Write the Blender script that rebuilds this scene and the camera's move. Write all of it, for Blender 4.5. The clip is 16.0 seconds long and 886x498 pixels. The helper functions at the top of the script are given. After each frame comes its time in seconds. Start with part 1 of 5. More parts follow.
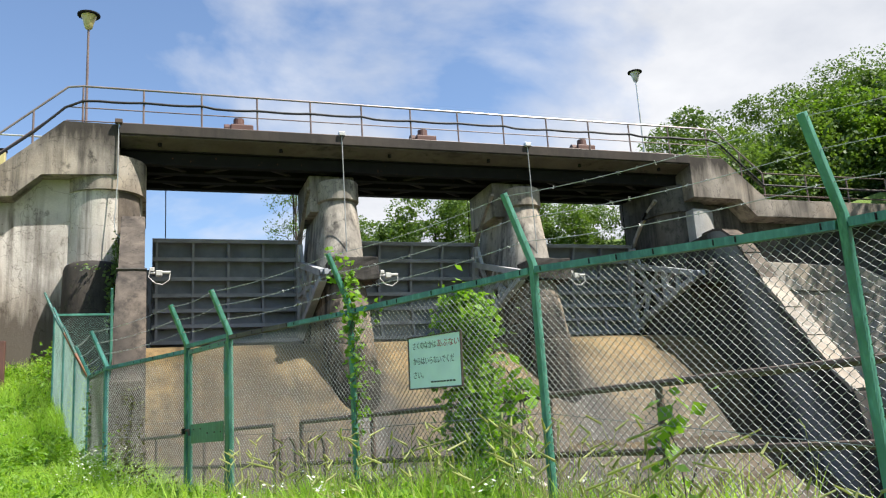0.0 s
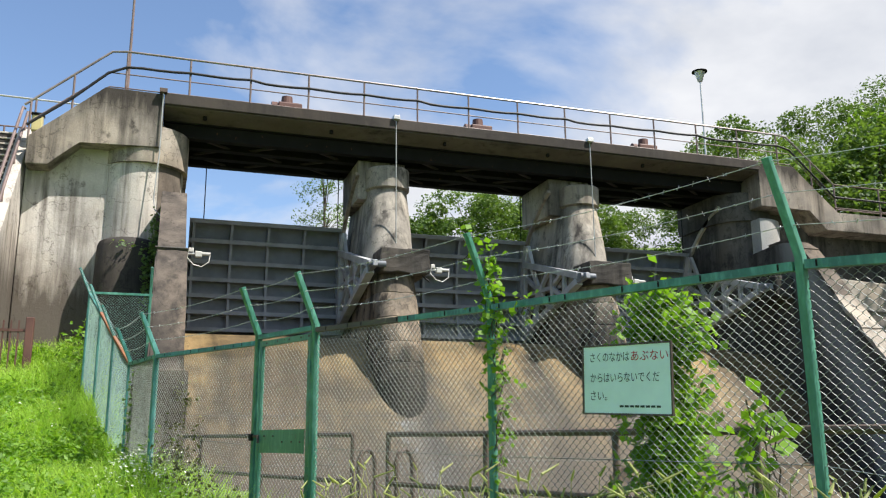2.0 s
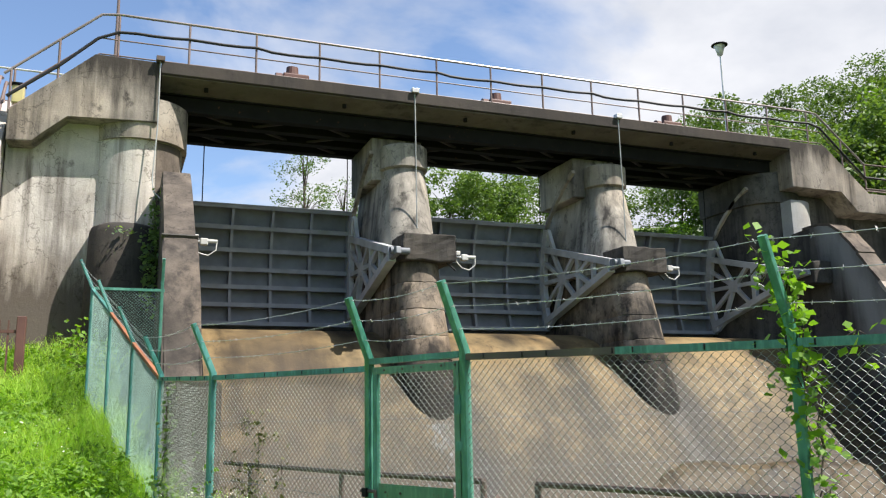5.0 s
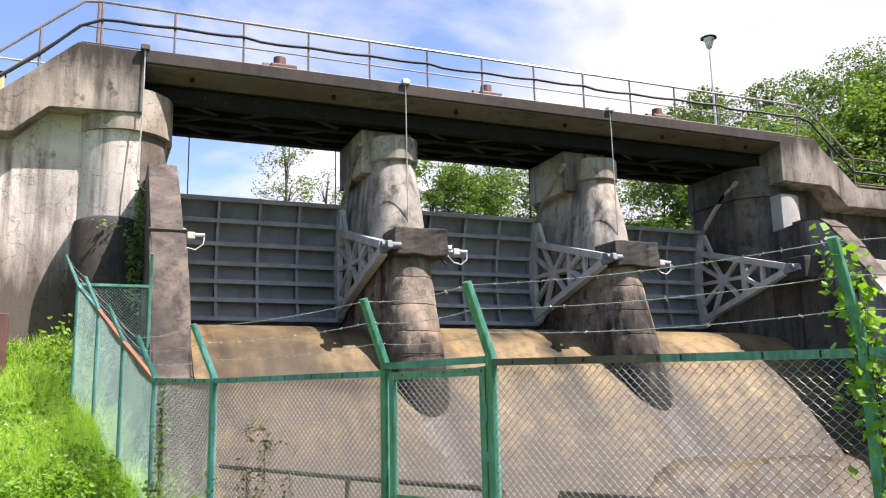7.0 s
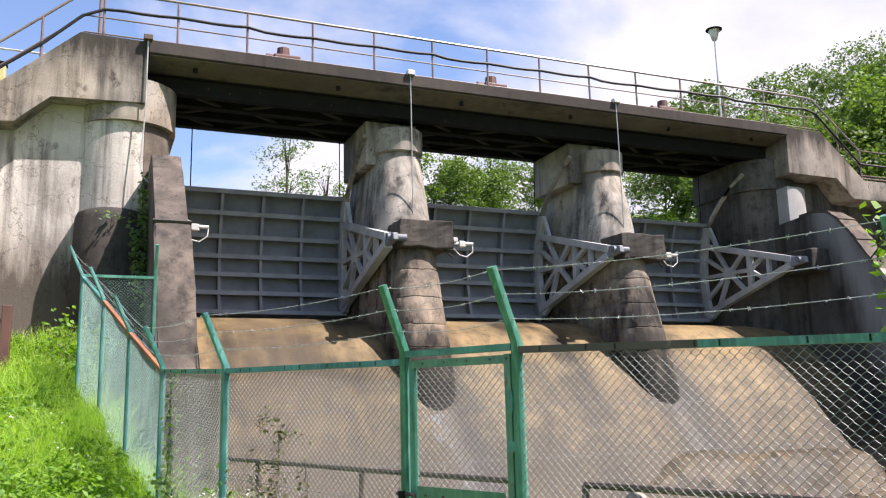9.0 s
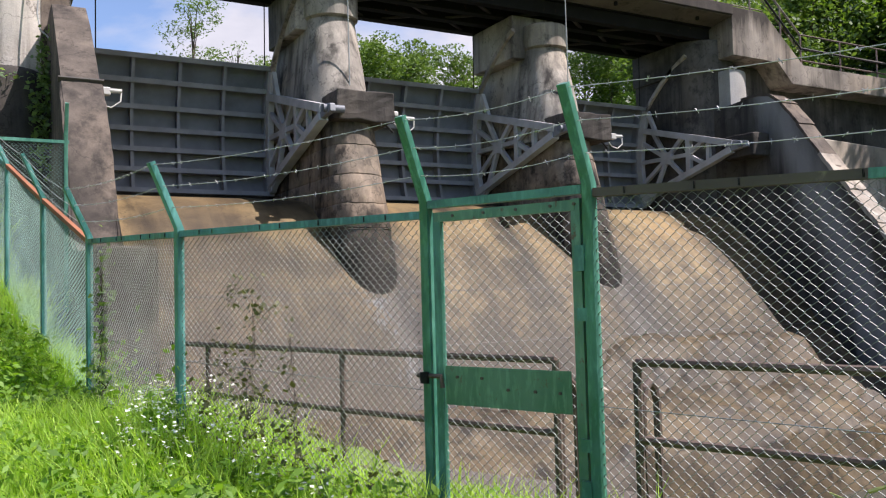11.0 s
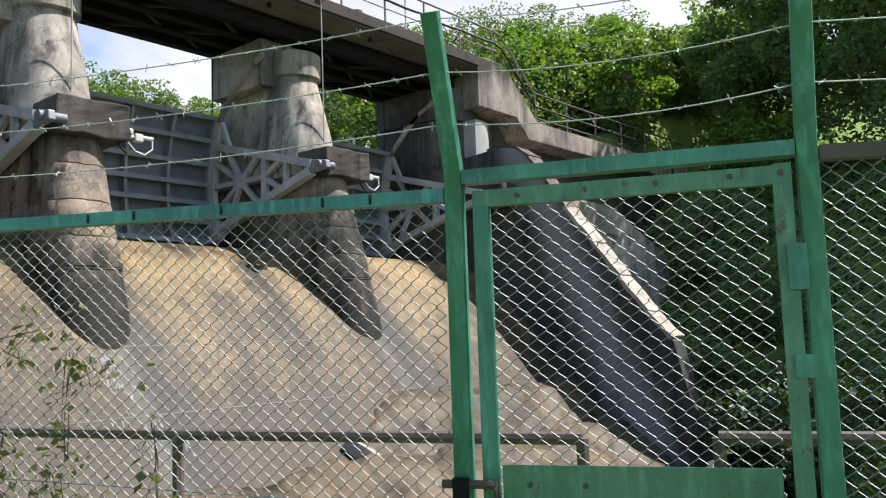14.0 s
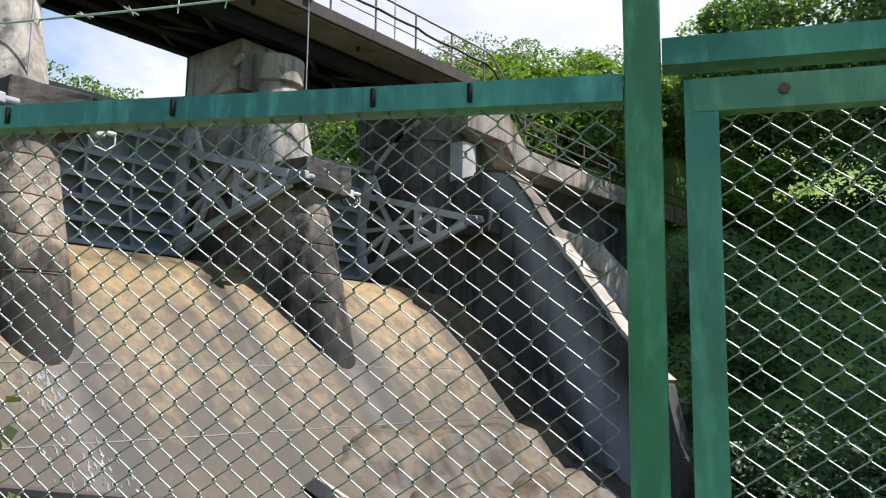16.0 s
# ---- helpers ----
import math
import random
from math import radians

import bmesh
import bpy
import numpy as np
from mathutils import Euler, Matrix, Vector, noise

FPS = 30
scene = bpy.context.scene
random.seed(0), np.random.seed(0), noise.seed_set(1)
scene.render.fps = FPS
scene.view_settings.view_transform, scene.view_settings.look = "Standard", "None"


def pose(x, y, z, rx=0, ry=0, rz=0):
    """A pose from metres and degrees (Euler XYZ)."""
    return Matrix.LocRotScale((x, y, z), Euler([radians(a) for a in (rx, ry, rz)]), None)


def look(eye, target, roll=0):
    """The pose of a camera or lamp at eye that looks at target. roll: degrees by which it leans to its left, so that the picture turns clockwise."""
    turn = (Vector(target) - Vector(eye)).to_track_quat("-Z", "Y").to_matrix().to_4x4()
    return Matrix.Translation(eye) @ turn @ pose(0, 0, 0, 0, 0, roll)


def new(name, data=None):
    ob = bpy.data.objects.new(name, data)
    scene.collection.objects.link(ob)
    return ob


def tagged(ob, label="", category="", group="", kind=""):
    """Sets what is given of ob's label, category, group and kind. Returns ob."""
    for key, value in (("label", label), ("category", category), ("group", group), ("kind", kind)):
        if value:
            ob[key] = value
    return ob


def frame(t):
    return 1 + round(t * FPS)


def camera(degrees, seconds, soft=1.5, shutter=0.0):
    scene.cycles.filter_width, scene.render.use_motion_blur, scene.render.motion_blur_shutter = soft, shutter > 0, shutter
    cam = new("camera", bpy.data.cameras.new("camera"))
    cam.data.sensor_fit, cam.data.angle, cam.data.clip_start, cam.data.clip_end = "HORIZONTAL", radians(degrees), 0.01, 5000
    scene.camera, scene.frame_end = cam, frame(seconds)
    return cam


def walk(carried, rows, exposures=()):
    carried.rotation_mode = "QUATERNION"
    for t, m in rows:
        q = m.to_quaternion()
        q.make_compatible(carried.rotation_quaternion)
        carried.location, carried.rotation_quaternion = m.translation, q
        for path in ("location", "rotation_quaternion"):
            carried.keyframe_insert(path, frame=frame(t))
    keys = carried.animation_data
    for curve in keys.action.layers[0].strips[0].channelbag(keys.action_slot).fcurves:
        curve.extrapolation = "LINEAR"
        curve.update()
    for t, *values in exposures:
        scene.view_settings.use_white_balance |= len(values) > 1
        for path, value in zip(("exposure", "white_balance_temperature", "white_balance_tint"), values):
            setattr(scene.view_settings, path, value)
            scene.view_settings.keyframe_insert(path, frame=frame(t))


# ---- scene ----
cam = camera(55.4, 16.0, 1.2)
PATH = [
    (0, (0.363, -0.606, 1.46), (1.028, 1.23, 1.892), -3.8),
    (0.5, (0.262, -0.174, 1.532), (0.965, 1.646, 1.972), -3.4),
    (1, (0.131, 0.171, 1.558), (0.81, 1.997, 2.01), -3.2),
    (1.5, (0.041, 0.631, 1.6), (0.662, 2.472, 2.074), -2.1),
    (2, (-0.098, 1.064, 1.69), (0.531, 2.913, 2.123), -0.4),
    (2.5, (-0.155, 1.526, 1.753), (0.473, 3.386, 2.134), 0.9),
    (3, (-0.269, 1.856, 1.818), (0.353, 3.72, 2.19), 0.8),
    (3.5, (-0.456, 2.234, 1.947), (0.175, 4.099, 2.302), 0.4),
    (4, (-0.556, 2.652, 2.053), (0.032, 4.526, 2.426), 0.5),
    (4.5, (-0.715, 2.925, 2.144), (-0.089, 4.785, 2.528), 0.1),
    (5, (-0.929, 3.146, 2.222), (-0.215, 4.975, 2.606), -1.1),
    (7.5, (-1.086, 3.533, 2.329), (-0.325, 5.346, 2.693), -1.3),
    (8, (-1.081, 3.538, 2.327), (-0.327, 5.353, 2.698), -1.4),
    (10.5, (-1.307, 4.689, 2.185), (-0.422, 6.473, 2.37), -1.1),
    (11, (-1.301, 5.124, 2.148), (-0.334, 6.873, 2.246), -1.5),
    (11.5, (-1.386, 5.394, 2.138), (-0.347, 7.1, 2.227), -2.9),
    (12, (-1.342, 5.874, 2.141), (-0.232, 7.534, 2.251), -1.8),
    (12.5, (-1.273, 6.262, 2.137), (-0.097, 7.871, 2.292), -2.2),
    (13, (-1.286, 6.678, 2.149), (0.016, 8.183, 2.345), -3.3),
    (13.5, (-1.244, 7.111, 2.131), (0.177, 8.503, 2.339), -3.2),
    (14, (-1.157, 7.514, 2.129), (0.363, 8.797, 2.335), -2.0),
    (14.5, (-0.999, 7.858, 2.144), (0.57, 9.078, 2.37), -0.8),
    (15, (-0.797, 8.085, 2.156), (0.777, 9.294, 2.401), -2.4),
    (15.5, (-0.489, 8.454, 2.170), (1.115, 9.615, 2.448), -1.0),
    (16, (-0.355, 8.594, 2.130), (1.206, 9.812, 2.411), 0.8),
]
EXPOSURES = [(0.0, 0.86, 6500, 11), (2.0, 0.80, 6500, 11), (5.0, 0.88, 6500, 12), (7.3, 1.24, 6500, 22), (8.2, 1.24, 6500, 22), (10.4, 0.76, 6400, 22), (12.0, 0.76, 6350, 20), (13.5, 1.02, 6300, 15), (16.0, 1.02, 6200, 15)]
CLOUD_SHIFT = (0.35, 0.1, 0.0)
walk(cam, [(t, look(eye, target, roll)) for t, eye, target, roll in PATH], EXPOSURES)

# ---- world and sun ----
SUN_WAY = Vector((0.50, -0.46, 1.0)).normalized()
sun_data = bpy.data.lights.new("sun", "SUN")
sun_data.energy, sun_data.angle, sun_data.color = 5.0, radians(0.53), (1.0, 0.95, 0.87)
sun = new("sun", sun_data)
sun.matrix_world = look((0, 0, 60), tuple(Vector((0, 0, 60)) - SUN_WAY))

world = bpy.data.worlds.new("world")
scene.world = world
world.use_nodes = True
wt = world.node_tree
for n in list(wt.nodes):
    wt.nodes.remove(n)


def node(tree, kind, **values):
    n = tree.nodes.new(kind)
    for key, value in values.items():
        if key in n.inputs:
            n.inputs[key].default_value = value
        elif key == "operation":
            n.operation = value
        elif key == "use_clamp":
            n.use_clamp = value
    return n


def ramp_node(tree, fac, stops):
    n = tree.nodes.new("ShaderNodeValToRGB")
    els = n.color_ramp.elements
    while len(els) < len(stops):
        els.new(0.5)
    for e, (p, c) in zip(els, stops):
        e.position = p
        e.color = (c, c, c, 1) if isinstance(c, (int, float)) else (*c, 1)
    tree.links.new(fac, n.inputs["Fac"])
    return n.outputs["Color"]


def mixed(tree, fac, a, b, blend="MIX"):
    n = tree.nodes.new("ShaderNodeMix")
    n.data_type, n.blend_type = "RGBA", blend
    for slot, value in ((0, fac), (6, a), (7, b)):
        if isinstance(value, bpy.types.NodeSocket):
            tree.links.new(value, n.inputs[slot])
        elif slot == 0:
            n.inputs[0].default_value = value
        else:
            n.inputs[slot].default_value = (*value, 1) if len(value) == 3 else value
    return n.outputs[2]


sky = node(wt, "ShaderNodeTexSky")
sky.sky_type, sky.sun_disc, sky.altitude = "NISHITA", False, 200.0
sky.air_density, sky.dust_density, sky.ozone_density = 1.0, 0.4, 2.5
sky.sun_elevation = math.asin(SUN_WAY.z)
sky.sun_rotation = math.atan2(SUN_WAY.x, SUN_WAY.y)
wc = node(wt, "ShaderNodeTexCoord")
sep = node(wt, "ShaderNodeSeparateXYZ")
wt.links.new(wc.outputs["Generated"], sep.inputs[0])
up_ = node(wt, "ShaderNodeMath", operation="MAXIMUM")
up_.inputs[1].default_value = 0.05
wt.links.new(sep.outputs["Z"], up_.inputs[0])
add_ = node(wt, "ShaderNodeMath", operation="ADD")
add_.inputs[1].default_value = 0.18
wt.links.new(up_.outputs[0], add_.inputs[0])
div_ = node(wt, "ShaderNodeVectorMath", operation="DIVIDE")
wt.links.new(wc.outputs["Generated"], div_.inputs[0])
wt.links.new(add_.outputs[0], div_.inputs[1])
off_ = node(wt, "ShaderNodeVectorMath", operation="ADD")
off_.inputs[1].default_value = CLOUD_SHIFT
wt.links.new(div_.outputs[0], off_.inputs[0])
cloud = node(wt, "ShaderNodeTexNoise", Scale=1.35, Detail=7.0, Roughness=0.52, Distortion=0.25)
wt.links.new(off_.outputs[0], cloud.inputs["Vector"])
bias = node(wt, "ShaderNodeMath", operation="MULTIPLY_ADD", use_clamp=False)
bias.inputs[1].default_value, bias.inputs[2].default_value = 0.44, -0.125
wt.links.new(sep.outputs["X"], bias.inputs[0])
thick = node(wt, "ShaderNodeMath", operation="ADD")
wt.links.new(cloud.outputs["Fac"], thick.inputs[0])
wt.links.new(bias.outputs[0], thick.inputs[1])
cover = ramp_node(wt, thick.outputs[0], [(0.40, 0.0), (0.56, 1.0)])
cloud2 = node(wt, "ShaderNodeTexNoise", Scale=3.2, Detail=5.0, Roughness=0.55)
wt.links.new(off_.outputs[0], cloud2.inputs["Vector"])
body = ramp_node(wt, cloud2.outputs["Fac"], [(0.3, (3.4, 3.6, 3.95)), (0.7, (4.75, 4.85, 5.0))])
bg = node(wt, "ShaderNodeBackground", Strength=0.113)
wt.links.new(mixed(wt, cover, sky.outputs["Color"], body), bg.inputs["Color"])
wo = node(wt, "ShaderNodeOutputWorld")
wt.links.new(bg.outputs[0], wo.inputs["Surface"])


# ---- materials ----
def surface(name, rough=0.8, metal=0.0, spec=0.4):
    m = bpy.data.materials.new(name)
    m.use_nodes = True
    t = m.node_tree
    b = t.nodes["Principled BSDF"]
    b.inputs["Roughness"].default_value = rough
    b.inputs["Metallic"].default_value = metal
    b.inputs["Specular IOR Level"].default_value = spec
    return m, t, b


def place_noise(t, scale, stretch=(1, 1, 1), detail=5.0, rough=0.55, shift=0.0, kind="ShaderNodeTexNoise"):
    g = t.nodes.new("ShaderNodeNewGeometry")
    mp = t.nodes.new("ShaderNodeMapping")
    mp.inputs["Scale"].default_value = stretch
    mp.inputs["Location"].default_value = (shift, shift * 0.7, shift * 0.3)
    t.links.new(g.outputs["Position"], mp.inputs["Vector"])
    n = t.nodes.new(kind)
    n.inputs["Scale"].default_value = scale
    if kind == "ShaderNodeTexNoise":
        n.inputs["Detail"].default_value = detail
        n.inputs["Roughness"].default_value = rough
    t.links.new(mp.outputs[0], n.inputs["Vector"])
    return n


def bump(t, b, height, strength, distance):
    n = t.nodes.new("ShaderNodeBump")
    n.inputs["Strength"].default_value = strength
    n.inputs["Distance"].default_value = distance
    t.links.new(height, n.inputs["Height"])
    t.links.new(n.outputs[0], b.inputs["Normal"])


def concrete(name, light, mid, dark, stain=0.5, streak=0.5, patch=1.0, rough=0.88, shift=0.0, cracks=True, flow=(3.4, 3.4, 0.22), grime_shade=None):
    m, t, b = surface(name, rough, spec=0.3)
    big = place_noise(t, 0.9 * patch, detail=7, rough=0.6, shift=shift)
    col = mixed(t, ramp_node(t, big.outputs["Fac"], [(0.36, 0), (0.64, 1)]), light, mid)
    hue = place_noise(t, 0.55, detail=4, shift=shift + 2)
    col = mixed(t, ramp_node(t, hue.outputs["Fac"], [(0.45, 0), (0.68, 0.45)]), col, tuple(a * w for a, w in zip(light, (0.88, 0.76, 0.62))))
    run = place_noise(t, 1.0, flow, detail=6, rough=0.62, shift=shift + 3)
    where = place_noise(t, 0.7, (1, 1, 0.6), detail=3, shift=shift + 5)
    f = ramp_node(t, run.outputs["Fac"], [(0.58 - 0.25 * streak, 0), (0.80 - 0.2 * streak, 1.0)])
    f = mixed(t, 1.0, f, ramp_node(t, where.outputs["Fac"], [(0.40, 0.12), (0.58, 1.0)]), "MULTIPLY")
    col = mixed(t, f, col, dark)
    soot = place_noise(t, 0.42, (1, 1, 0.7), detail=8, rough=0.6, shift=shift + 11)
    col = mixed(t, ramp_node(t, soot.outputs["Fac"], [(0.60 - 0.16 * stain, 0), (0.72 - 0.1 * stain, 0.75)]), col, dark)
    spot = place_noise(t, 2.1, (1, 1, 0.8), detail=9, rough=0.68, shift=shift + 8)
    f = ramp_node(t, spot.outputs["Fac"], [(0.66 - 0.2 * stain, 0), (0.74 - 0.14 * stain, 0.85)])
    col = mixed(t, f, col, dark)
    # darkening along height: grime, and painted shade on spillway and pier feet
    if grime_shade:
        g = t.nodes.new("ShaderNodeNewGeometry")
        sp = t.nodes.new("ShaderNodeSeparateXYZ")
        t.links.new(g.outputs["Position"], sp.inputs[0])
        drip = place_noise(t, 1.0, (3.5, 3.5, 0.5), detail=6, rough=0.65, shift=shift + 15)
        span = grime_shade[1] - grime_shade[0]
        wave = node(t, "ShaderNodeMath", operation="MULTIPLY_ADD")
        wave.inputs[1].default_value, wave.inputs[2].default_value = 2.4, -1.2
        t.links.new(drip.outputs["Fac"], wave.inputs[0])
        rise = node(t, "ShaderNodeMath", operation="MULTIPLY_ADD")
        rise.inputs[1].default_value, rise.inputs[2].default_value = 1.0 / span, -grime_shade[0] / span
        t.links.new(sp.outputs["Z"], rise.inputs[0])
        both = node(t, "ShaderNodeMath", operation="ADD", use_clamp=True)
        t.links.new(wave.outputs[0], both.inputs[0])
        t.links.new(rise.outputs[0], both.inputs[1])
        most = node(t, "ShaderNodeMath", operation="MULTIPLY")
        most.inputs[1].default_value = grime_shade[2]
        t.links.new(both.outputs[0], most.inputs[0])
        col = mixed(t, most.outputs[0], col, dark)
    fine = place_noise(t, 38.0, detail=6, rough=0.7)
    col = mixed(t, 0.55, col, ramp_node(t, fine.outputs["Fac"], [(0.25, 0.62), (0.75, 1.25)]), "MULTIPLY")
    if cracks:
        v = place_noise(t, 0.75, (1, 1, 1), kind="ShaderNodeTexVoronoi", shift=shift)
        v.feature = "DISTANCE_TO_EDGE"
        warp = place_noise(t, 2.5, detail=4)
        ad = t.nodes.new("ShaderNodeVectorMath")
        ad.operation = "ADD"
        t.links.new(v.inputs["Vector"].links[0].from_socket, ad.inputs[0])
        t.links.new(warp.outputs["Color"], ad.inputs[1])
        t.links.new(ad.outputs[0], v.inputs["Vector"])
        f = ramp_node(t, v.outputs["Distance"], [(0.0, 0.55), (0.012, 0.0)])
        col = mixed(t, f, col, tuple(c * 0.5 for c in dark))
    t.links.new(col, b.inputs["Base Color"])
    h = place_noise(t, 14.0, detail=8, rough=0.7)
    bump(t, b, h.outputs["Fac"], 0.45, 0.02)
    return m


def painted(name, colour, rust=(0.13, 0.06, 0.03), amount=0.3, rough=0.5, metal=0.0, scale=7.0, fade=1.25):
    m, t, b = surface(name, rough, metal, 0.45)
    a = place_noise(t, 2.3, detail=5)
    col = mixed(t, ramp_node(t, a.outputs["Fac"], [(0.3, 0), (0.7, 1)]), tuple(c * 0.8 for c in colour), tuple(c * fade for c in colour))
    r = place_noise(t, scale, (1, 1, 0.7), detail=9, rough=0.7)
    f = ramp_node(t, r.outputs["Fac"], [(0.72 - 0.25 * amount, 0), (0.78 - 0.22 * amount, 1)])
    col = mixed(t, f, col, rust)
    t.links.new(col, b.inputs["Base Color"])
    g = place_noise(t, 60.0, detail=4)
    bump(t, b, g.outputs["Fac"], 0.2, 0.004)
    return m


def foliage(name, dark, light, island=True, through_=0.35):
    m, t, b = surface(name, 0.55, spec=0.35)
    g = t.nodes.new("ShaderNodeNewGeometry")
    n = place_noise(t, 0.7, detail=3)
    mx = t.nodes.new("ShaderNodeMath")
    mx.operation = "MULTIPLY_ADD"
    mx.inputs[1].default_value = 0.6
    t.links.new(g.outputs["Random Per Island"], mx.inputs[0])
    sc = t.nodes.new("ShaderNodeMath")
    sc.operation = "MULTIPLY"
    sc.inputs[1].default_value = 0.45
    t.links.new(n.outputs["Fac"], sc.inputs[0])
    t.links.new(sc.outputs[0], mx.inputs[2])
    col = mixed(t, mx.outputs[0], dark, light)
    t.links.new(col, b.inputs["Base Color"])
    tr = t.nodes.new("ShaderNodeBsdfTranslucent")
    br = t.nodes.new("ShaderNodeMix")
    br.data_type, br.blend_type = "RGBA", "MULTIPLY"
    br.inputs[0].default_value = 1.0
    t.links.new(col, br.inputs[6])
    br.inputs[7].default_value = (1.7, 1.8, 0.5, 1)
    t.links.new(br.outputs[2], tr.inputs["Color"])
    ms = t.nodes.new("ShaderNodeMixShader")
    ms.inputs[0].default_value = through_
    t.links.new(b.outputs[0], ms.inputs[1])
    t.links.new(tr.outputs[0], ms.inputs[2])
    t.links.new(ms.outputs[0], t.nodes["Material Output"].inputs["Surface"])
    return m


M_PALE = concrete("pale_concrete", (0.58, 0.545, 0.50), (0.43, 0.40, 0.365), (0.070, 0.056, 0.044), stain=0.30, streak=0.30, shift=1, grime_shade=(6.2, 4.9, 0.90))
M_PIER = concrete("pier_concrete", (0.45, 0.41, 0.35), (0.26, 0.24, 0.21), (0.045, 0.041, 0.037), stain=0.50, streak=0.66, shift=5)
# darkens downward: wet foot and the shade round it, painted together
M_PIERLOW = concrete("eroded_pier_concrete", (0.37, 0.30, 0.225), (0.15, 0.13, 0.11), (0.014, 0.013, 0.012), stain=0.72, streak=0.85, patch=2.2, shift=61, grime_shade=(4.3, 2.9, 0.92))
M_SLAB = concrete("slab_concrete", (0.38, 0.335, 0.285), (0.21, 0.185, 0.16), (0.026, 0.022, 0.019), stain=0.38, streak=0.55, shift=9, grime_shade=(8.95, 9.70, 0.92))
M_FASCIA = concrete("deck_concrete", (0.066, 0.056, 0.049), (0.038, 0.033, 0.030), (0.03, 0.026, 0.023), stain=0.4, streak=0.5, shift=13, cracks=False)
# soffit tone includes the light bounced up under the deck edge
M_SOFFIT = concrete("beige_bounce_lit_soffit", (0.165, 0.148, 0.125), (0.105, 0.094, 0.081), (0.045, 0.040, 0.036), stain=0.35, streak=0.3, shift=71, cracks=False)
M_DARK = concrete("mossy_concrete", (0.085, 0.076, 0.066), (0.044, 0.040, 0.036), (0.016, 0.015, 0.014), stain=0.5, streak=0.5, shift=17)
# stains plus the shade under deck and walkway, put into the colour
M_STAIN_SHADE = concrete("stained_shaded_concrete", (0.13, 0.12, 0.108), (0.058, 0.054, 0.050), (0.022, 0.021, 0.020), stain=0.6, streak=0.75, shift=57)
# base colour darkened to hold the shade of the inner face
M_RWALL = concrete("pale_streaked_shaded_concrete", (0.085, 0.078, 0.070), (0.047, 0.044, 0.040), (0.018, 0.017, 0.016), stain=0.5, streak=0.5, shift=17)


def tint_streak(m, foot, way, half, colour, most=0.8):
    """A streak of colour running down the surface where its place along a given way is near foot."""
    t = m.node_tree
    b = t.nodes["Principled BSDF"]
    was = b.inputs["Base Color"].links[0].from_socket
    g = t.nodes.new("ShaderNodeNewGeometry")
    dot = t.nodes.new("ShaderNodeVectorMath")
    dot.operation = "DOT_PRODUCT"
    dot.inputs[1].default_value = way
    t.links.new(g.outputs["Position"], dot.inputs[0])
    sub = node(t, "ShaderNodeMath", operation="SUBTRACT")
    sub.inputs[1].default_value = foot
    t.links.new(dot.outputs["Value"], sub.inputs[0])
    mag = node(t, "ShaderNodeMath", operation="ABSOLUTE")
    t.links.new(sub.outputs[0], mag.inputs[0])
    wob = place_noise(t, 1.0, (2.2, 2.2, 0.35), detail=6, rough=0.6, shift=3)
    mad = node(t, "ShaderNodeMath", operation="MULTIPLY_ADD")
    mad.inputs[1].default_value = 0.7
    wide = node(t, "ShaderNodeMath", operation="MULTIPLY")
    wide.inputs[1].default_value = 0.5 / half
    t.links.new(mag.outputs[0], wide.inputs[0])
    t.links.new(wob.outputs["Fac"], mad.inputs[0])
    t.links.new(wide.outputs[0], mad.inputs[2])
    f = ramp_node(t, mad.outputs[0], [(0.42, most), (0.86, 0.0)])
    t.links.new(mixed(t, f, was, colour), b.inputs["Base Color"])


# pale band slanting down the wall
tint_streak(M_RWALL, 17.0, (0, 1, -0.45), 0.85, (0.27, 0.27, 0.265))
M_WEDGE = concrete("weathered_coping_concrete", (0.175, 0.145, 0.118), (0.088, 0.074, 0.062), (0.030, 0.026, 0.023), stain=0.70, streak=0.45, patch=2, shift=21)
# wet grime low down; sunlit crest against dimmer face is in the colour
M_OGEE = concrete("wet_tan_concrete", (0.285, 0.205, 0.098), (0.178, 0.131, 0.066), (0.028, 0.0205, 0.0115), stain=0.16, streak=0.82, patch=0.7, rough=0.6, shift=25, flow=(1.1, 0.10, 0.08), grime_shade=(4.1, 1.2, 0.88))
M_WING = concrete("brown_wing_concrete", (0.48, 0.43, 0.37), (0.31, 0.275, 0.235), (0.06, 0.052, 0.045), stain=0.4, streak=0.5, shift=45)
M_FRESH = concrete("fresh_repair_concrete", (0.40, 0.40, 0.395), (0.30, 0.30, 0.295), (0.13, 0.125, 0.12), stain=0.15, streak=0.2, shift=51, cracks=False)
M_COPING = concrete("worn_pale_coping", (0.42, 0.38, 0.325), (0.29, 0.255, 0.215), (0.13, 0.11, 0.09), stain=0.3, streak=0.3, shift=41, cracks=False)
M_APRON = concrete("apron_concrete", (0.125, 0.093, 0.050), (0.056, 0.043, 0.028), (0.016, 0.013, 0.011), stain=0.6, streak=0.3, rough=0.6, shift=29)
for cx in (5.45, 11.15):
    # dark band beside each pier: wet stain and shadow, both in the colour
    tint_streak(M_OGEE, cx + 0.45, (1, 0, 0), 0.85, (0.022, 0.0185, 0.015), 0.92)
    tint_streak(M_OGEE, cx + 0.1, (1, 0, 0), 0.28, (0.13, 0.12, 0.105), 0.3)
tint_streak(M_OGEE, 2.4, (1, 0, 0), 1.5, (0.065, 0.049, 0.034), 0.5)
# near black, so that shade under the deck is in the base colour
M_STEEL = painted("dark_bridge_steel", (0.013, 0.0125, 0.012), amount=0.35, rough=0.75)
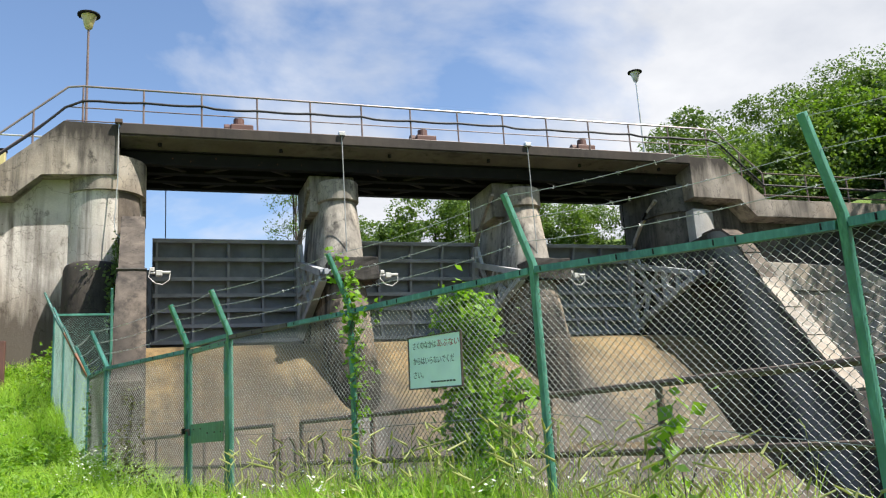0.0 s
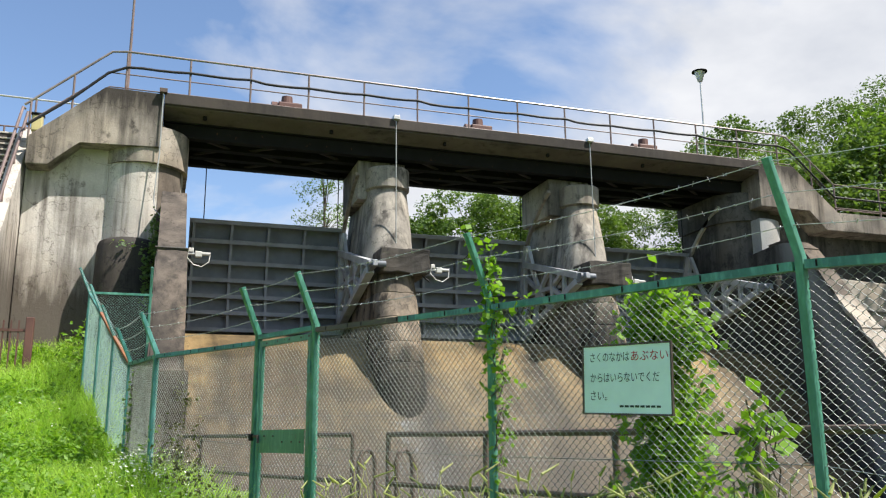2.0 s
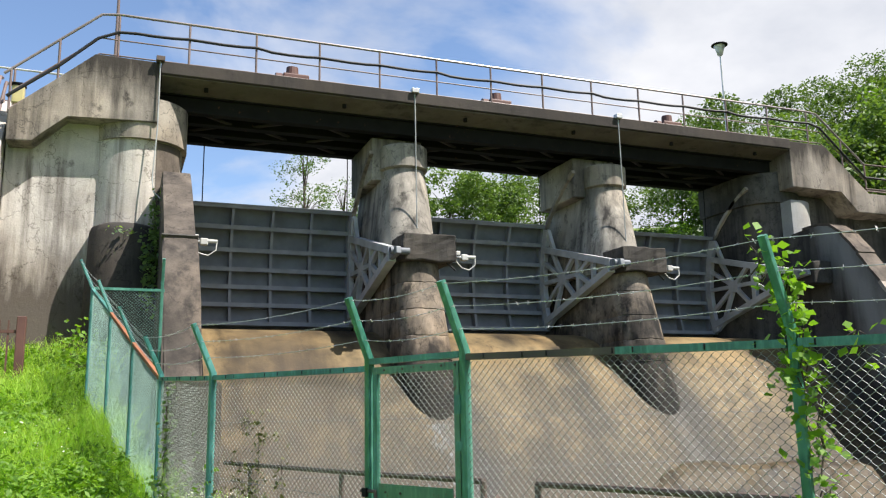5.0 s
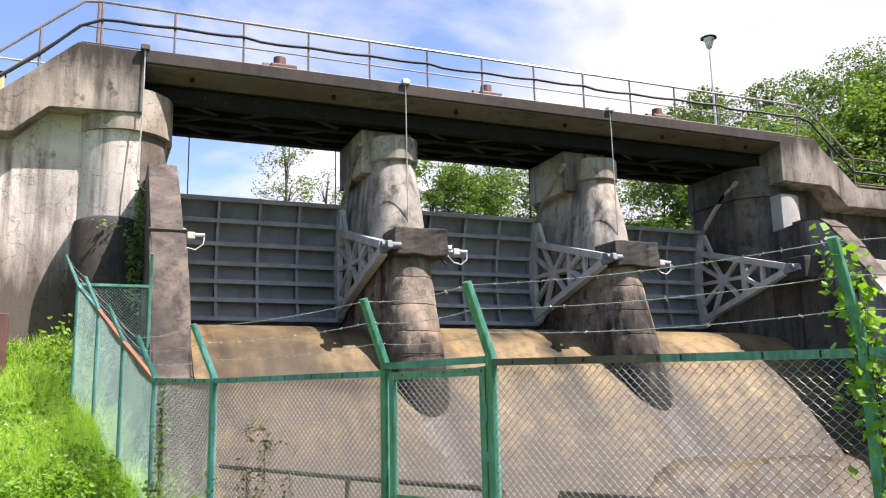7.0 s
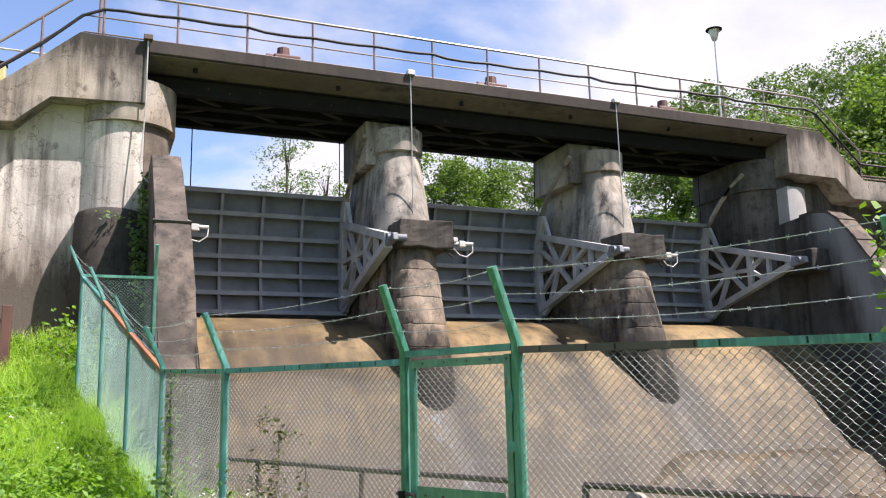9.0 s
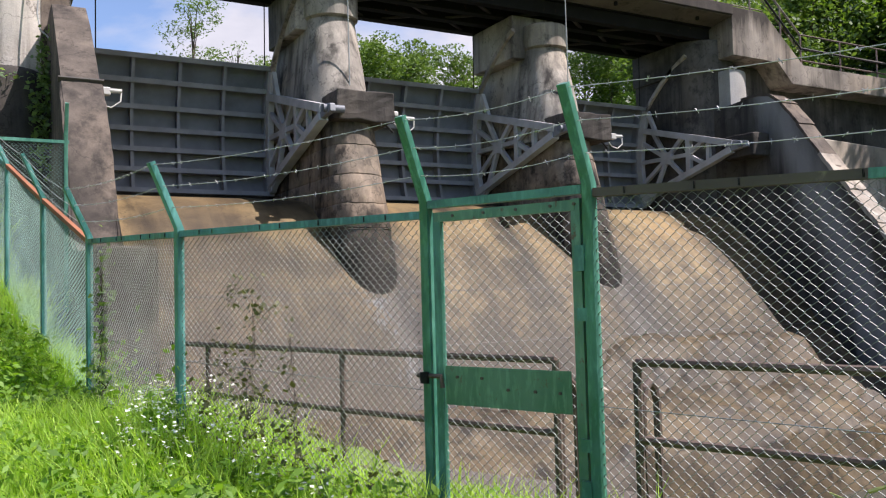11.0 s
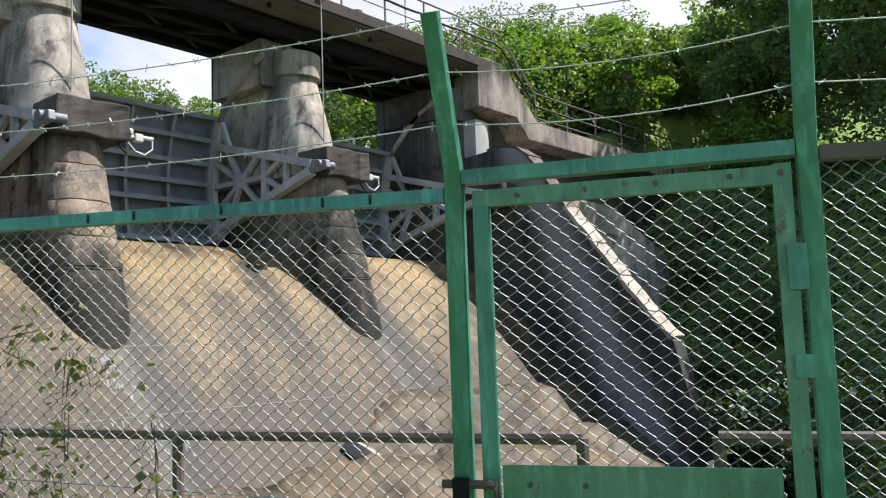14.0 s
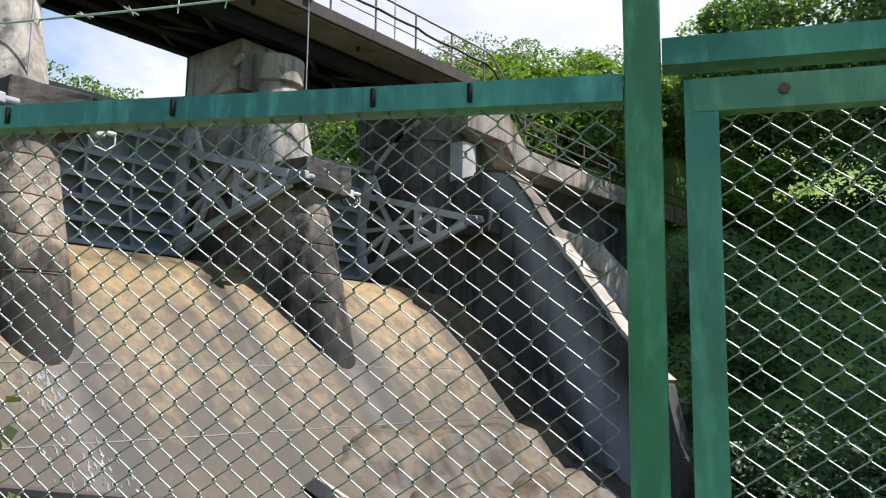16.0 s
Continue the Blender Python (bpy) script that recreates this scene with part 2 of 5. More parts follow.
M_BRACE = painted("rusty_brown_brace_steel", (0.045, 0.038, 0.034), (0.07, 0.04, 0.03), amount=0.4, rough=0.8)
M_STEEL.node_tree.nodes["Principled BSDF"].inputs["Specular IOR Level"].default_value = 0.12
M_GATE = painted("grey_gate_paint", (0.125, 0.14, 0.16), (0.07, 0.055, 0.045), amount=0.12, rough=0.5)
# gate paint lightened: light on the rib flanges is in the colour
M_GATE_RIB = painted("lit_grey_rib_paint", (0.19, 0.205, 0.225), (0.09, 0.07, 0.055), amount=0.15, rough=0.5)
M_WET = concrete("black_wet_concrete", (0.09, 0.083, 0.072), (0.05, 0.047, 0.042), (0.02, 0.02, 0.019), stain=0.3, streak=0.4, rough=0.45, shift=33)
# light grey arms, raised further to carry sunlight in the paint
M_GATE_LIGHT = painted("sunlit_grey_strut_paint", (0.42, 0.43, 0.44), (0.12, 0.08, 0.05), amount=0.25, rough=0.55)
def worn_green(name, deep, pale, rust, amount):
    m, t, b = surface(name, 0.42, 0.0, 0.5)
    a = place_noise(t, 3.0, (1, 1, 0.5), detail=8, rough=0.65)
    col = mixed(t, ramp_node(t, a.outputs["Fac"], [(0.40, 0), (0.62, 1)]), deep, pale)
    d = place_noise(t, 30.0, (1, 1, 0.25), detail=5, rough=0.6)
    col = mixed(t, ramp_node(t, d.outputs["Fac"], [(0.5, 0), (0.75, 0.5)]), col, tuple(min(1, c * 1.9 + 0.02) for c in pale))
    r = place_noise(t, 13.0, (1, 1, 0.7), detail=9, rough=0.72)
    col = mixed(t, ramp_node(t, r.outputs["Fac"], [(0.74 - 0.25 * amount, 0), (0.78 - 0.22 * amount, 1)]), col, rust)
    t.links.new(col, b.inputs["Base Color"])
    rr = ramp_node(t, a.outputs["Fac"], [(0.35, 0.3), (0.7, 0.6)])
    t.links.new(rr, b.inputs["Roughness"])
    g = place_noise(t, 45.0, detail=5)
    bump(t, b, g.outputs["Fac"], 0.25, 0.003)
    return m


M_GREEN = worn_green("green_fence_paint", (0.022, 0.12, 0.082), (0.075, 0.23, 0.175), (0.085, 0.045, 0.025), 0.32)
M_GREEN_PALE = worn_green("faded_green_paint", (0.04, 0.135, 0.08), (0.10, 0.205, 0.125), (0.10, 0.06, 0.03), 0.55)
M_TEAL = worn_green("teal_fence_paint", (0.02, 0.115, 0.10), (0.07, 0.235, 0.215), (0.085, 0.05, 0.03), 0.3)
M_WIRE_GREEN = painted("green_coated_wire", (0.25, 0.38, 0.34), (0.36, 0.40, 0.36), amount=0.3, rough=0.4)
M_WIRE = painted("galvanised_wire", (0.31, 0.335, 0.315), (0.2, 0.15, 0.10), amount=0.3, rough=0.5, metal=0.3)


def shade_below(m, colour):
    """Darkens the colour where the wire faces the ground, as shade would."""
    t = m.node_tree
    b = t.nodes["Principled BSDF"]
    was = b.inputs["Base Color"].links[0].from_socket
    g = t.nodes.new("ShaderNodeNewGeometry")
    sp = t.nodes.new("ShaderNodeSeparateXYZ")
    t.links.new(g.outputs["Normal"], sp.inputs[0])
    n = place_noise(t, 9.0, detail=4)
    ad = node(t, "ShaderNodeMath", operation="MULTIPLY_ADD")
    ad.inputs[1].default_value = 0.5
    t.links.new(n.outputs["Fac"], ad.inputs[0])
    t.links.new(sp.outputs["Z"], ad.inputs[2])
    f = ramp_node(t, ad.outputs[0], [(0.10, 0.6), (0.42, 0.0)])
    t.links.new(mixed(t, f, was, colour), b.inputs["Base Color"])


# shaded undersides of the wire, painted in brown
shade_below(M_WIRE, (0.13, 0.10, 0.075))
M_ORANGE = painted("orange_rusted_rail", (0.26, 0.10, 0.05), (0.05, 0.15, 0.12), amount=0.4, rough=0.8)
M_BARB = painted("weathered_barbed_wire", (0.36, 0.37, 0.36), (0.15, 0.10, 0.07), amount=0.4, rough=0.45, metal=0.3)
M_RUST = painted("rusty_brown_pipe", (0.085, 0.06, 0.048), (0.19, 0.14, 0.10), amount=0.45, rough=0.7)
M_RAIL = painted("brown_rail_paint", (0.16, 0.115, 0.105), (0.09, 0.035, 0.02), amount=0.55, rough=0.5)
# rail colour lightened to hold the sun glint along the top
M_TOPRAIL = painted("glint_lightened_rail", (0.24, 0.205, 0.20), (0.10, 0.05, 0.04), amount=0.4, rough=0.35, metal=0.3)
M_GALV = painted("pale_galvanised_pipe", (0.55, 0.55, 0.54), (0.22, 0.16, 0.11), amount=0.3, rough=0.4, metal=0.4)
M_CABLE = painted("black_cable", (0.014, 0.014, 0.016), (0.03, 0.03, 0.03), amount=0.1, rough=0.6)
M_WHITE = painted("white_plastic", (0.52, 0.52, 0.49), (0.25, 0.22, 0.17), amount=0.2, rough=0.45, fade=1.05)
M_MOTOR = painted("red_brown_machine_paint", (0.10, 0.045, 0.035), (0.05, 0.035, 0.03), amount=0.5, rough=0.6)
M_SHADE = painted("yellowed_lamp_glass", (0.52, 0.46, 0.22), (0.25, 0.2, 0.1), amount=0.2, rough=0.3, fade=1.1)
M_SIGN = painted("pale_green_sign_face", (0.70, 0.86, 0.79), (0.45, 0.48, 0.38), amount=0.12, rough=0.35, fade=1.04)
M_INK = painted("black_green_lettering", (0.012, 0.03, 0.022), (0.03, 0.05, 0.04), amount=0.05)
M_RED = painted("faded_red_lettering", (0.42, 0.03, 0.035), (0.3, 0.1, 0.08), amount=0.1)
M_TRUNK = painted("bark", (0.06, 0.045, 0.033), (0.10, 0.085, 0.07), amount=0.5, rough=0.9)
M_LEAF = foliage("tree_leaves", (0.034, 0.072, 0.024), (0.15, 0.23, 0.07))
M_LEAF_HILL = foliage("hill_tree_leaves", (0.028, 0.060, 0.020), (0.115, 0.180, 0.055))
M_LEAF_DARK = foliage("dark_tree_leaves", (0.05, 0.095, 0.055), (0.19, 0.28, 0.14), through_=0.5)
# leaf colour kept dark to carry the far bank's shade
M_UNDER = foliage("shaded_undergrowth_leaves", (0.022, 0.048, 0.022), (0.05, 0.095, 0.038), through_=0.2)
M_LEAF_BRIGHT = foliage("bright_bush_leaves", (0.06, 0.12, 0.02), (0.16, 0.27, 0.045))
M_GRASS = foliage("grass_blades", (0.15, 0.28, 0.035), (0.54, 0.72, 0.14), through_=0.45)
M_VINE = foliage("vine_leaves", (0.06, 0.14, 0.02), (0.22, 0.38, 0.05), through_=0.42)
M_SEED = foliage("seed_heads", (0.24, 0.27, 0.09), (0.45, 0.46, 0.2))
M_WITHER = foliage("withered_vine_leaves", (0.055, 0.06, 0.028), (0.16, 0.165, 0.07), through_=0.3)
M_PETAL = foliage("white_petals", (0.65, 0.66, 0.62), (0.8, 0.8, 0.76), through_=0.2)

M_FOAM = painted("white_water", (0.22, 0.225, 0.22), (0.25, 0.25, 0.24), amount=0.2, rough=0.25)

m, t, b = surface("soil_and_turf", 0.95)
a = place_noise(t, 0.8, detail=7)
c = place_noise(t, 13.0, detail=7, rough=0.7)
col = mixed(t, ramp_node(t, a.outputs["Fac"], [(0.35, 0), (0.65, 1)]), (0.12, 0.19, 0.035), (0.17, 0.25, 0.05))
col = mixed(t, 0.7, col, ramp_node(t, c.outputs["Fac"], [(0.3, 0.5), (0.7, 1.3)]), "MULTIPLY")
t.links.new(col, b.inputs["Base Color"])
bump(t, b, c.outputs["Fac"], 0.8, 0.06)
M_SOIL = m

m, t, b = surface("dark_pool_water", 0.12, spec=0.5)
b.inputs["Base Color"].default_value = (0.045, 0.05, 0.04, 1)
a = place_noise(t, 3.0, detail=4)
bump(t, b, a.outputs["Fac"], 0.35, 0.05)
M_WATER = m


# ---- mesh helpers ----
def finish(name, bm, material, parent=None, label="", smooth=False):
    bmesh.ops.recalc_face_normals(bm, faces=bm.faces)
    me = bpy.data.meshes.new(name)
    bm.to_mesh(me)
    bm.free()
    me.materials.append(material)
    if smooth:
        me.shade_smooth()
        me.set_sharp_from_angle(angle=radians(38))
    ob = new(name, me)
    if parent:
        ob.parent = parent
    if label:
        ob["label"] = label
    return ob


def part(name, bm, material, parent, label="", smooth=False):
    return finish(name, bm, material, parent, label, smooth)


def group_thing(name, at, label, category, group="", kind=""):
    ob = new(name)
    ob.location = at
    ob.empty_display_size = 0.2
    return tagged(ob, label, category, group, kind)


def under(ob, parent):
    """Parents ob, built in world places, to a thing whose base is elsewhere."""
    ob.parent = parent
    ob.matrix_parent_inverse = Matrix.Translation(parent.location).inverted()
    return ob


def add_part(name, bm, material, parent, label="", smooth=False):
    return under(finish(name, bm, material, None, label, smooth), parent)


def box(bm, x0, x1, y0, y1, z0, z1, edge=0.0):
    vs = [bm.verts.new((x, y, z)) for x in (x0, x1) for y in (y0, y1) for z in (z0, z1)]
    fs = [bm.faces.new([vs[i] for i in q]) for q in ((0, 1, 3, 2), (4, 6, 7, 5), (0, 4, 5, 1), (2, 3, 7, 6), (0, 2, 6, 4), (1, 5, 7, 3))]
    if edge:
        es = {e for f in fs for e in f.edges}
        bmesh.ops.bevel(bm, geom=list(es), offset=edge, segments=2, affect="EDGES", profile=0.5)
    return bm


def boxed(*args, edge=0.0):
    return box(bmesh.new(), *args, edge=edge)


def prism(bm, pts, axis, a, b, edge=0.0):
    """Extrudes a 2D outline along an axis: 'x' takes (y, z), 'y' takes (x, z), 'z' takes (x, y)."""
    def at(p, w):
        return {"x": (w, p[0], p[1]), "y": (p[0], w, p[1]), "z": (p[0], p[1], w)}[axis]
    lo = [bm.verts.new(at(p, a)) for p in pts]
    hi = [bm.verts.new(at(p, b)) for p in pts]
    n = len(pts)
    fs = [bm.faces.new(lo), bm.faces.new(hi[::-1])]
    for i in range(n):
        fs.append(bm.faces.new((lo[i], hi[i], hi[(i + 1) % n], lo[(i + 1) % n])))
    if edge:
        es = {e for f in fs for e in f.edges}
        bmesh.ops.bevel(bm, geom=list(es), offset=edge, segments=2, affect="EDGES", profile=0.5)
    return bm


def loft(bm, rings, cap=True):
    rows = [[bm.verts.new(p) for p in r] for r in rings]
    n = len(rows[0])
    for a, b in zip(rows, rows[1:]):
        for i in range(n):
            bm.faces.new((a[i], a[(i + 1) % n], b[(i + 1) % n], b[i]))
    if cap:
        bm.faces.new(rows[0][::-1])
        bm.faces.new(rows[-1])
    return bm


def tube(bm, pts, r, n=8, r2=None):
    pts = [Vector(p) for p in pts]
    rings = []
    for i, p in enumerate(pts):
        d = (pts[min(i + 1, len(pts) - 1)] - pts[max(i - 1, 0)]).normalized()
        side = d.cross(Vector((0, 0, 1)))
        if side.length < 1e-3:
            side = Vector((1, 0, 0))
        side.normalize()
        over = side.cross(d)
        k = r if r2 is None else r + (r2 - r) * i / (len(pts) - 1)
        rings.append([p + k * (math.cos(2 * math.pi * j / n) * side + math.sin(2 * math.pi * j / n) * over) for j in range(n)])
    return loft(bm, rings)


def bar(bm, p0, p1, w, h, across=(0, 0, 1)):
    """A rectangular bar between two points; h along 'across'."""
    p0, p1 = Vector(p0), Vector(p1)
    d = (p1 - p0).normalized()
    u = Vector(across)
    u = (u - u.dot(d) * d).normalized()
    v = d.cross(u)
    return loft(bm, [[p + sx * w / 2 * v + sy * h / 2 * u for sx, sy in ((-1, -1), (1, -1), (1, 1), (-1, 1))] for p in (p0, p1)])


def nose_ring(cx, hw, front, back, z, n=14, fl=1.0):
    """Plan of a pier: flat back, straight sides, rounded downstream nose."""
    cy = front + hw * fl
    pts = [(cx - hw, back, z)]
    for i in range(n + 1):
        a = math.pi + math.pi * i / n
        pts.append((cx + hw * math.cos(a), cy + hw * fl * math.sin(a), z))
    pts.append((cx + hw, back, z))
    return pts


def mesh_object(name, verts, faces, material, smooth=False):
    """One object from arrays of places and of equal-sized faces."""
    verts, faces = np.asarray(verts, np.float32), np.asarray(faces, np.int32)
    me = bpy.data.meshes.new(name)
    k = faces.shape[1]
    me.vertices.add(len(verts))
    me.vertices.foreach_set("co", verts.ravel())
    me.loops.add(faces.size)
    me.loops.foreach_set("vertex_index", faces.ravel())
    me.polygons.add(len(faces))
    me.polygons.foreach_set("loop_start", np.arange(0, faces.size, k, dtype=np.int32))
    if smooth:
        me.polygons.foreach_set("use_smooth", np.ones(len(faces), bool))
    me.update(calc_edges=True)
    me.materials.append(material)
    return new(name, me)


RNG = np.random.default_rng(7)


def leaf_quads(centres, size, up=0.5, aspect=0.6, rng=RNG):
    """Small pointed leaves at the given places, turned at random; each is an island of two triangles."""
    n = len(centres)
    nor = rng.normal(size=(n, 3))
    nor[:, 2] = np.abs(nor[:, 2]) + up
    nor /= np.linalg.norm(nor, axis=1)[:, None]
    tan = np.cross(nor, rng.normal(size=(n, 3)))
    tan /= np.linalg.norm(tan, axis=1)[:, None] + 1e-9
    bi = np.cross(nor, tan)
    s = (np.asarray(size) * rng.uniform(0.6, 1.25, n))[:, None]
    v = np.stack([centres - tan * s * 0.5, centres + bi * s * aspect * 0.5 + nor * s * 0.07, centres + tan * s * 0.55, centres - bi * s * aspect * 0.5 + nor * s * 0.07], 1)
    return v.reshape(-1, 3), np.arange(4 * n).reshape(-1, 4)


# ---- the lie of the land ----
FENCE = [(-0.42, 13.28), (-0.09, 11.05), (0.81, 9.12), (1.18, 8.2), (1.97, 6.18), (2.67, 4.12), (3.24, 2.18), (3.84, 0.15), (4.44, -1.75)]
FENCE_TOP = [2.69, 2.60, 2.60, 2.60, 2.53, 2.46, 2.27, 2.14, 2.02]


def smooth01(a, b, v):
    u = np.clip((v - a) / (b - a), 0, 1)
    return u * u * (3 - 2 * u)


def fence_x(y):
    """The fence line's x at y."""
    ys = [p[1] for p in FENCE][::-1]
    xs = [p[0] for p in FENCE][::-1]
    return np.where(y > 13.28, -0.45 - 0.2 * (np.minimum(y, 17) - 13.28), np.interp(y, ys, xs) + np.where(y < -1.75, (-1.75 - y) * 0.31, 0))


def land(x, y):
    """Height of the ground."""
    x, y = np.asarray(x, float), np.asarray(y, float)
    bank = -0.05 + 0.75 * smooth01(-0.5, 4.2, y) + 0.30 * smooth01(8.0, 13.0, y) + 2.45 * np.clip((y - 13.0) / 8.0, 0, 1)
    bank = bank + 0.16 * np.clip(-1.6 - x, 0, 6) * smooth01(-3, 4, y) * (1 - smooth01(14, 20, y))
    bank = bank + 0.04 * np.sin(1.7 * x + 0.6) * np.sin(1.3 * y)
    d = (x - fence_x(y)) * 0.94
    edge = np.where(y > 13.0, 0.25, 1.45)
    drop = smooth01(edge, edge + 0.35, d)
    low = -2.3
    right = 10.8 * smooth01(17.0, 34.0, x - np.clip(16 - y, 0, 30) * 0.12) + 8.0 * smooth01(34, 75, x)
    z = bank * (1 - drop) + (low + right) * drop
    behind = smooth01(22.0, 24.5, y)
    hill = 3.0 + 0.0 * x + 16 * smooth01(40, 95, y + 0.55 * np.clip(x, -30, 60))
    hill = np.where(x > 17.5, np.maximum(hill, 8.0 + 0.30 * np.clip(x - 22, 0, 60)), hill)
    z = z * (1 - behind) + hill * behind
    return z


# ---- ground, water, large structure ----
def axis_steps(lo, hi, near_lo, near_hi, fine, grow=1.25):
    v = list(np.arange(near_lo, near_hi + 1e-6, fine))
    s = fine
    while v[-1] < hi:
        s *= grow
        v.append(v[-1] + s)
    s = fine
    while v[0] > lo:
        s *= grow
        v.insert(0, v[0] - s)
    return np.array(v)


gx = axis_steps(-1800, 1800, -6, 22, 0.2)
gy = axis_steps(-1800, 1800, -6, 25, 0.2)
X, Y = np.meshgrid(gx, gy)
Z = land(X, Y)
far = np.hypot(X - 8, Y - 10)
Z = Z + 0.03 * np.sin(3.1 * X + 1.7 * np.sin(2.3 * Y)) * (far < 60)
ids = np.arange(X.size).reshape(X.shape)
quads = np.stack([ids[:-1, :-1], ids[:-1, 1:], ids[1:, 1:], ids[1:, :-1]], -1).reshape(-1, 4)
ground = mesh_object("ground", np.stack([X, Y, Z], -1).reshape(-1, 3), quads, M_SOIL, True)
tagged(ground, "green turf and soil bank rising towards the dam", "ground", kind="structure")

pool = finish("water_pool", boxed(0.36, 16.97, -14.0, 16.4, -2.29, -1.95), M_WATER)
tagged(pool, "dark shallow water below the spillway", "water", kind="structure")
lake = finish("water_lake", boxed(-60, 60, 25.0, 90.0, 2.0, 6.75), M_WATER)
tagged(lake, "still reservoir water held behind the gates", "water", kind="structure")

# spillway: crest, rounded shoulder, steep face
PROFILE = [(26.2, 3.2), (25.4, 3.9), (24.6, 4.2), (23.6, 4.28), (22.9, 4.22), (22.4, 4.12), (22.0, 3.98), (21.6, 3.76), (21.2, 3.46), (20.8, 3.12), (20.4, 2.74), (19.8, 2.12), (19.2, 1.42), (18.6, 0.70), (18.0, 0.0), (17.3, -0.75), (16.5, -1.5), (15.5, -2.1), (14.6, -2.28), (14.6, -2.9), (26.2, -2.9)]
bm = bmesh.new()
prism(bm, PROFILE, "x", 0.3, 16.97)
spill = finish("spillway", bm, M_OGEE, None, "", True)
tagged(spill, "tan rounded concrete spillway streaked by water", "spillway", kind="structure")
# rough eroded toe: a lower apron all along and a higher ledge towards the right wall
def rough_toe(name, x0, x1, outline, wobble, label, dip=0.0):
    bm = bmesh.new()
    prism(bm, outline, "x", x0, x1, 0.06)
    bmesh.ops.subdivide_edges(bm, edges=[e for e in bm.edges if e.calc_length() > 3], cuts=44)
    bmesh.ops.subdivide_edges(bm, edges=bm.edges[:], cuts=2, use_grid_fill=True)
    for v in bm.verts:
        v.co.z -= dip * max(0.0, x0 + 1.8 - v.co.x)
        v.co += wobble * (noise.noise_vector(v.co * 0.9) + 0.45 * noise.noise_vector(v.co * 2.6) + 0.2 * noise.noise_vector(v.co * 6))
    tagged(finish(name, bm, M_APRON, None, "", True), label, "spillway toe", kind="structure")


rough_toe("spillway_toe", 0.45, 16.9, [(18.1, 0.05), (17.75, 0.10), (17.0, -0.25), (16.2, -0.8), (15.6, -2.3), (17.2, -2.3)], 0.20, "rough eroded concrete toe of the spillway")
rough_toe("spillway_ledge", 8.8, 16.9, [(19.1, 1.10), (18.72, 1.02), (18.45, 0.88), (18.0, 0.32), (17.4, -0.42), (16.6, -1.2), (18.2, -1.2), (18.9, 0.6)], 0.13, "stained worn ledge above the spillway toe", 0.36)
bm = bmesh.new()
bar(bm, (8.86, 18.28, 0.42), (9.75, 17.25, -0.52), 0.34, 0.22)
bmesh.ops.subdivide_edges(bm, edges=bm.edges[:], cuts=4, use_grid_fill=True)
for v in bm.verts:
    v.co += 0.05 * noise.noise_vector(v.co * 2.7)
tagged(finish("broken_block", bm, M_COPING), "pale broken concrete block lying on the spillway toe", "concrete block")


for y, z in ((19.82, 2.14), (18.95, 1.12)):
    bm = bmesh.new()
    bar(bm, (0.32, y, z), (16.9, y, z), 0.02, 0.012, (0, -0.75, 0.66))
    tagged(finish("trim_joint", bm, M_WET), "dark horizontal casting joint in the spillway", "joint", kind="structure")


def training_wall(name, x0, x1, outline, label):
    bm = bmesh.new()
    prism(bm, outline, "x", x0, x1, 0.03)
    ob = finish(name, bm, M_WEDGE)
    return tagged(ob, label, "retaining wall", kind="structure")


LEFT_EDGE = [(22.6, 7.05), (20.95, 7.2), (20.66, 7.2), (20.1, 6.72), (19.3, 5.93), (18.45, 5.06), (17.9, 4.30), (17.4, 3.44), (17.0, 2.86), (16.5, 2.72), (14.4, 2.70), (14.4, -2.6), (22.6, -2.6)]
training_wall("wall_training_left", -0.2, 0.35, LEFT_EDGE, "weathered brown concrete training wall with a sloping top")
RIGHT_EDGE = [(22.55, 6.99), (21.08, 7.1), (20.57, 7.13), (20.16, 7.03), (19.79, 6.74), (19.33, 6.12), (18.75, 5.26), (17.99, 4.26), (17.34, 3.4), (16.65, 2.51), (16.03, 1.84), (15.77, 0.65), (15.1, -0.79), (13.76, -1.6), (13.76, -2.6), (22.55, -2.6)]
bm = bmesh.new()
prism(bm, RIGHT_EDGE, "x", 16.95, 17.52, 0.03)
wall_r = finish("wall_training_right", bm, M_RWALL)
tagged(wall_r, "stained concrete training wall with a humped sloping top, darkened for shade", "retaining wall", kind="structure")
bm = bmesh.new()
cap = [(18.75, 5.26), (17.99, 4.26), (17.34, 3.4), (16.65, 2.51), (16.08, 1.89)]
for (ya, za), (yb, zb) in zip(cap, cap[1:]):
    bar(bm, (17.235, ya + 0.02, za + 0.03), (17.235, yb - 0.02, zb + 0.03), 0.64, 0.10, (0, 0.7, 0.7))
bmesh.ops.subdivide_edges(bm, edges=bm.edges[:], cuts=5, use_grid_fill=True)
for v in bm.verts:
    v.co += 0.035 * noise.noise_vector(v.co * 3.1)
tagged(finish("trim_coping_right", bm, M_COPING), "pale worn coping along the sloping wall", "coping", kind="structure")

upper = [p for p in RIGHT_EDGE[1:8]]
bm = bmesh.new()
for (ya, za), (yb, zb) in zip(upper, upper[1:]):
    bar(bm, (17.235, ya + 0.02, za + 0.02), (17.235, yb - 0.02, zb + 0.02), 0.60, 0.07, (0, 0.7, 0.7))
bmesh.ops.subdivide_edges(bm, edges=bm.edges[:], cuts=3, use_grid_fill=True)
for v in bm.verts:
    v.co += 0.02 * noise.noise_vector(v.co * 3.1)
tagged(finish("trim_coping_hump", bm, M_WEDGE), "dark brown coping over the hump of the wall", "coping", kind="structure")

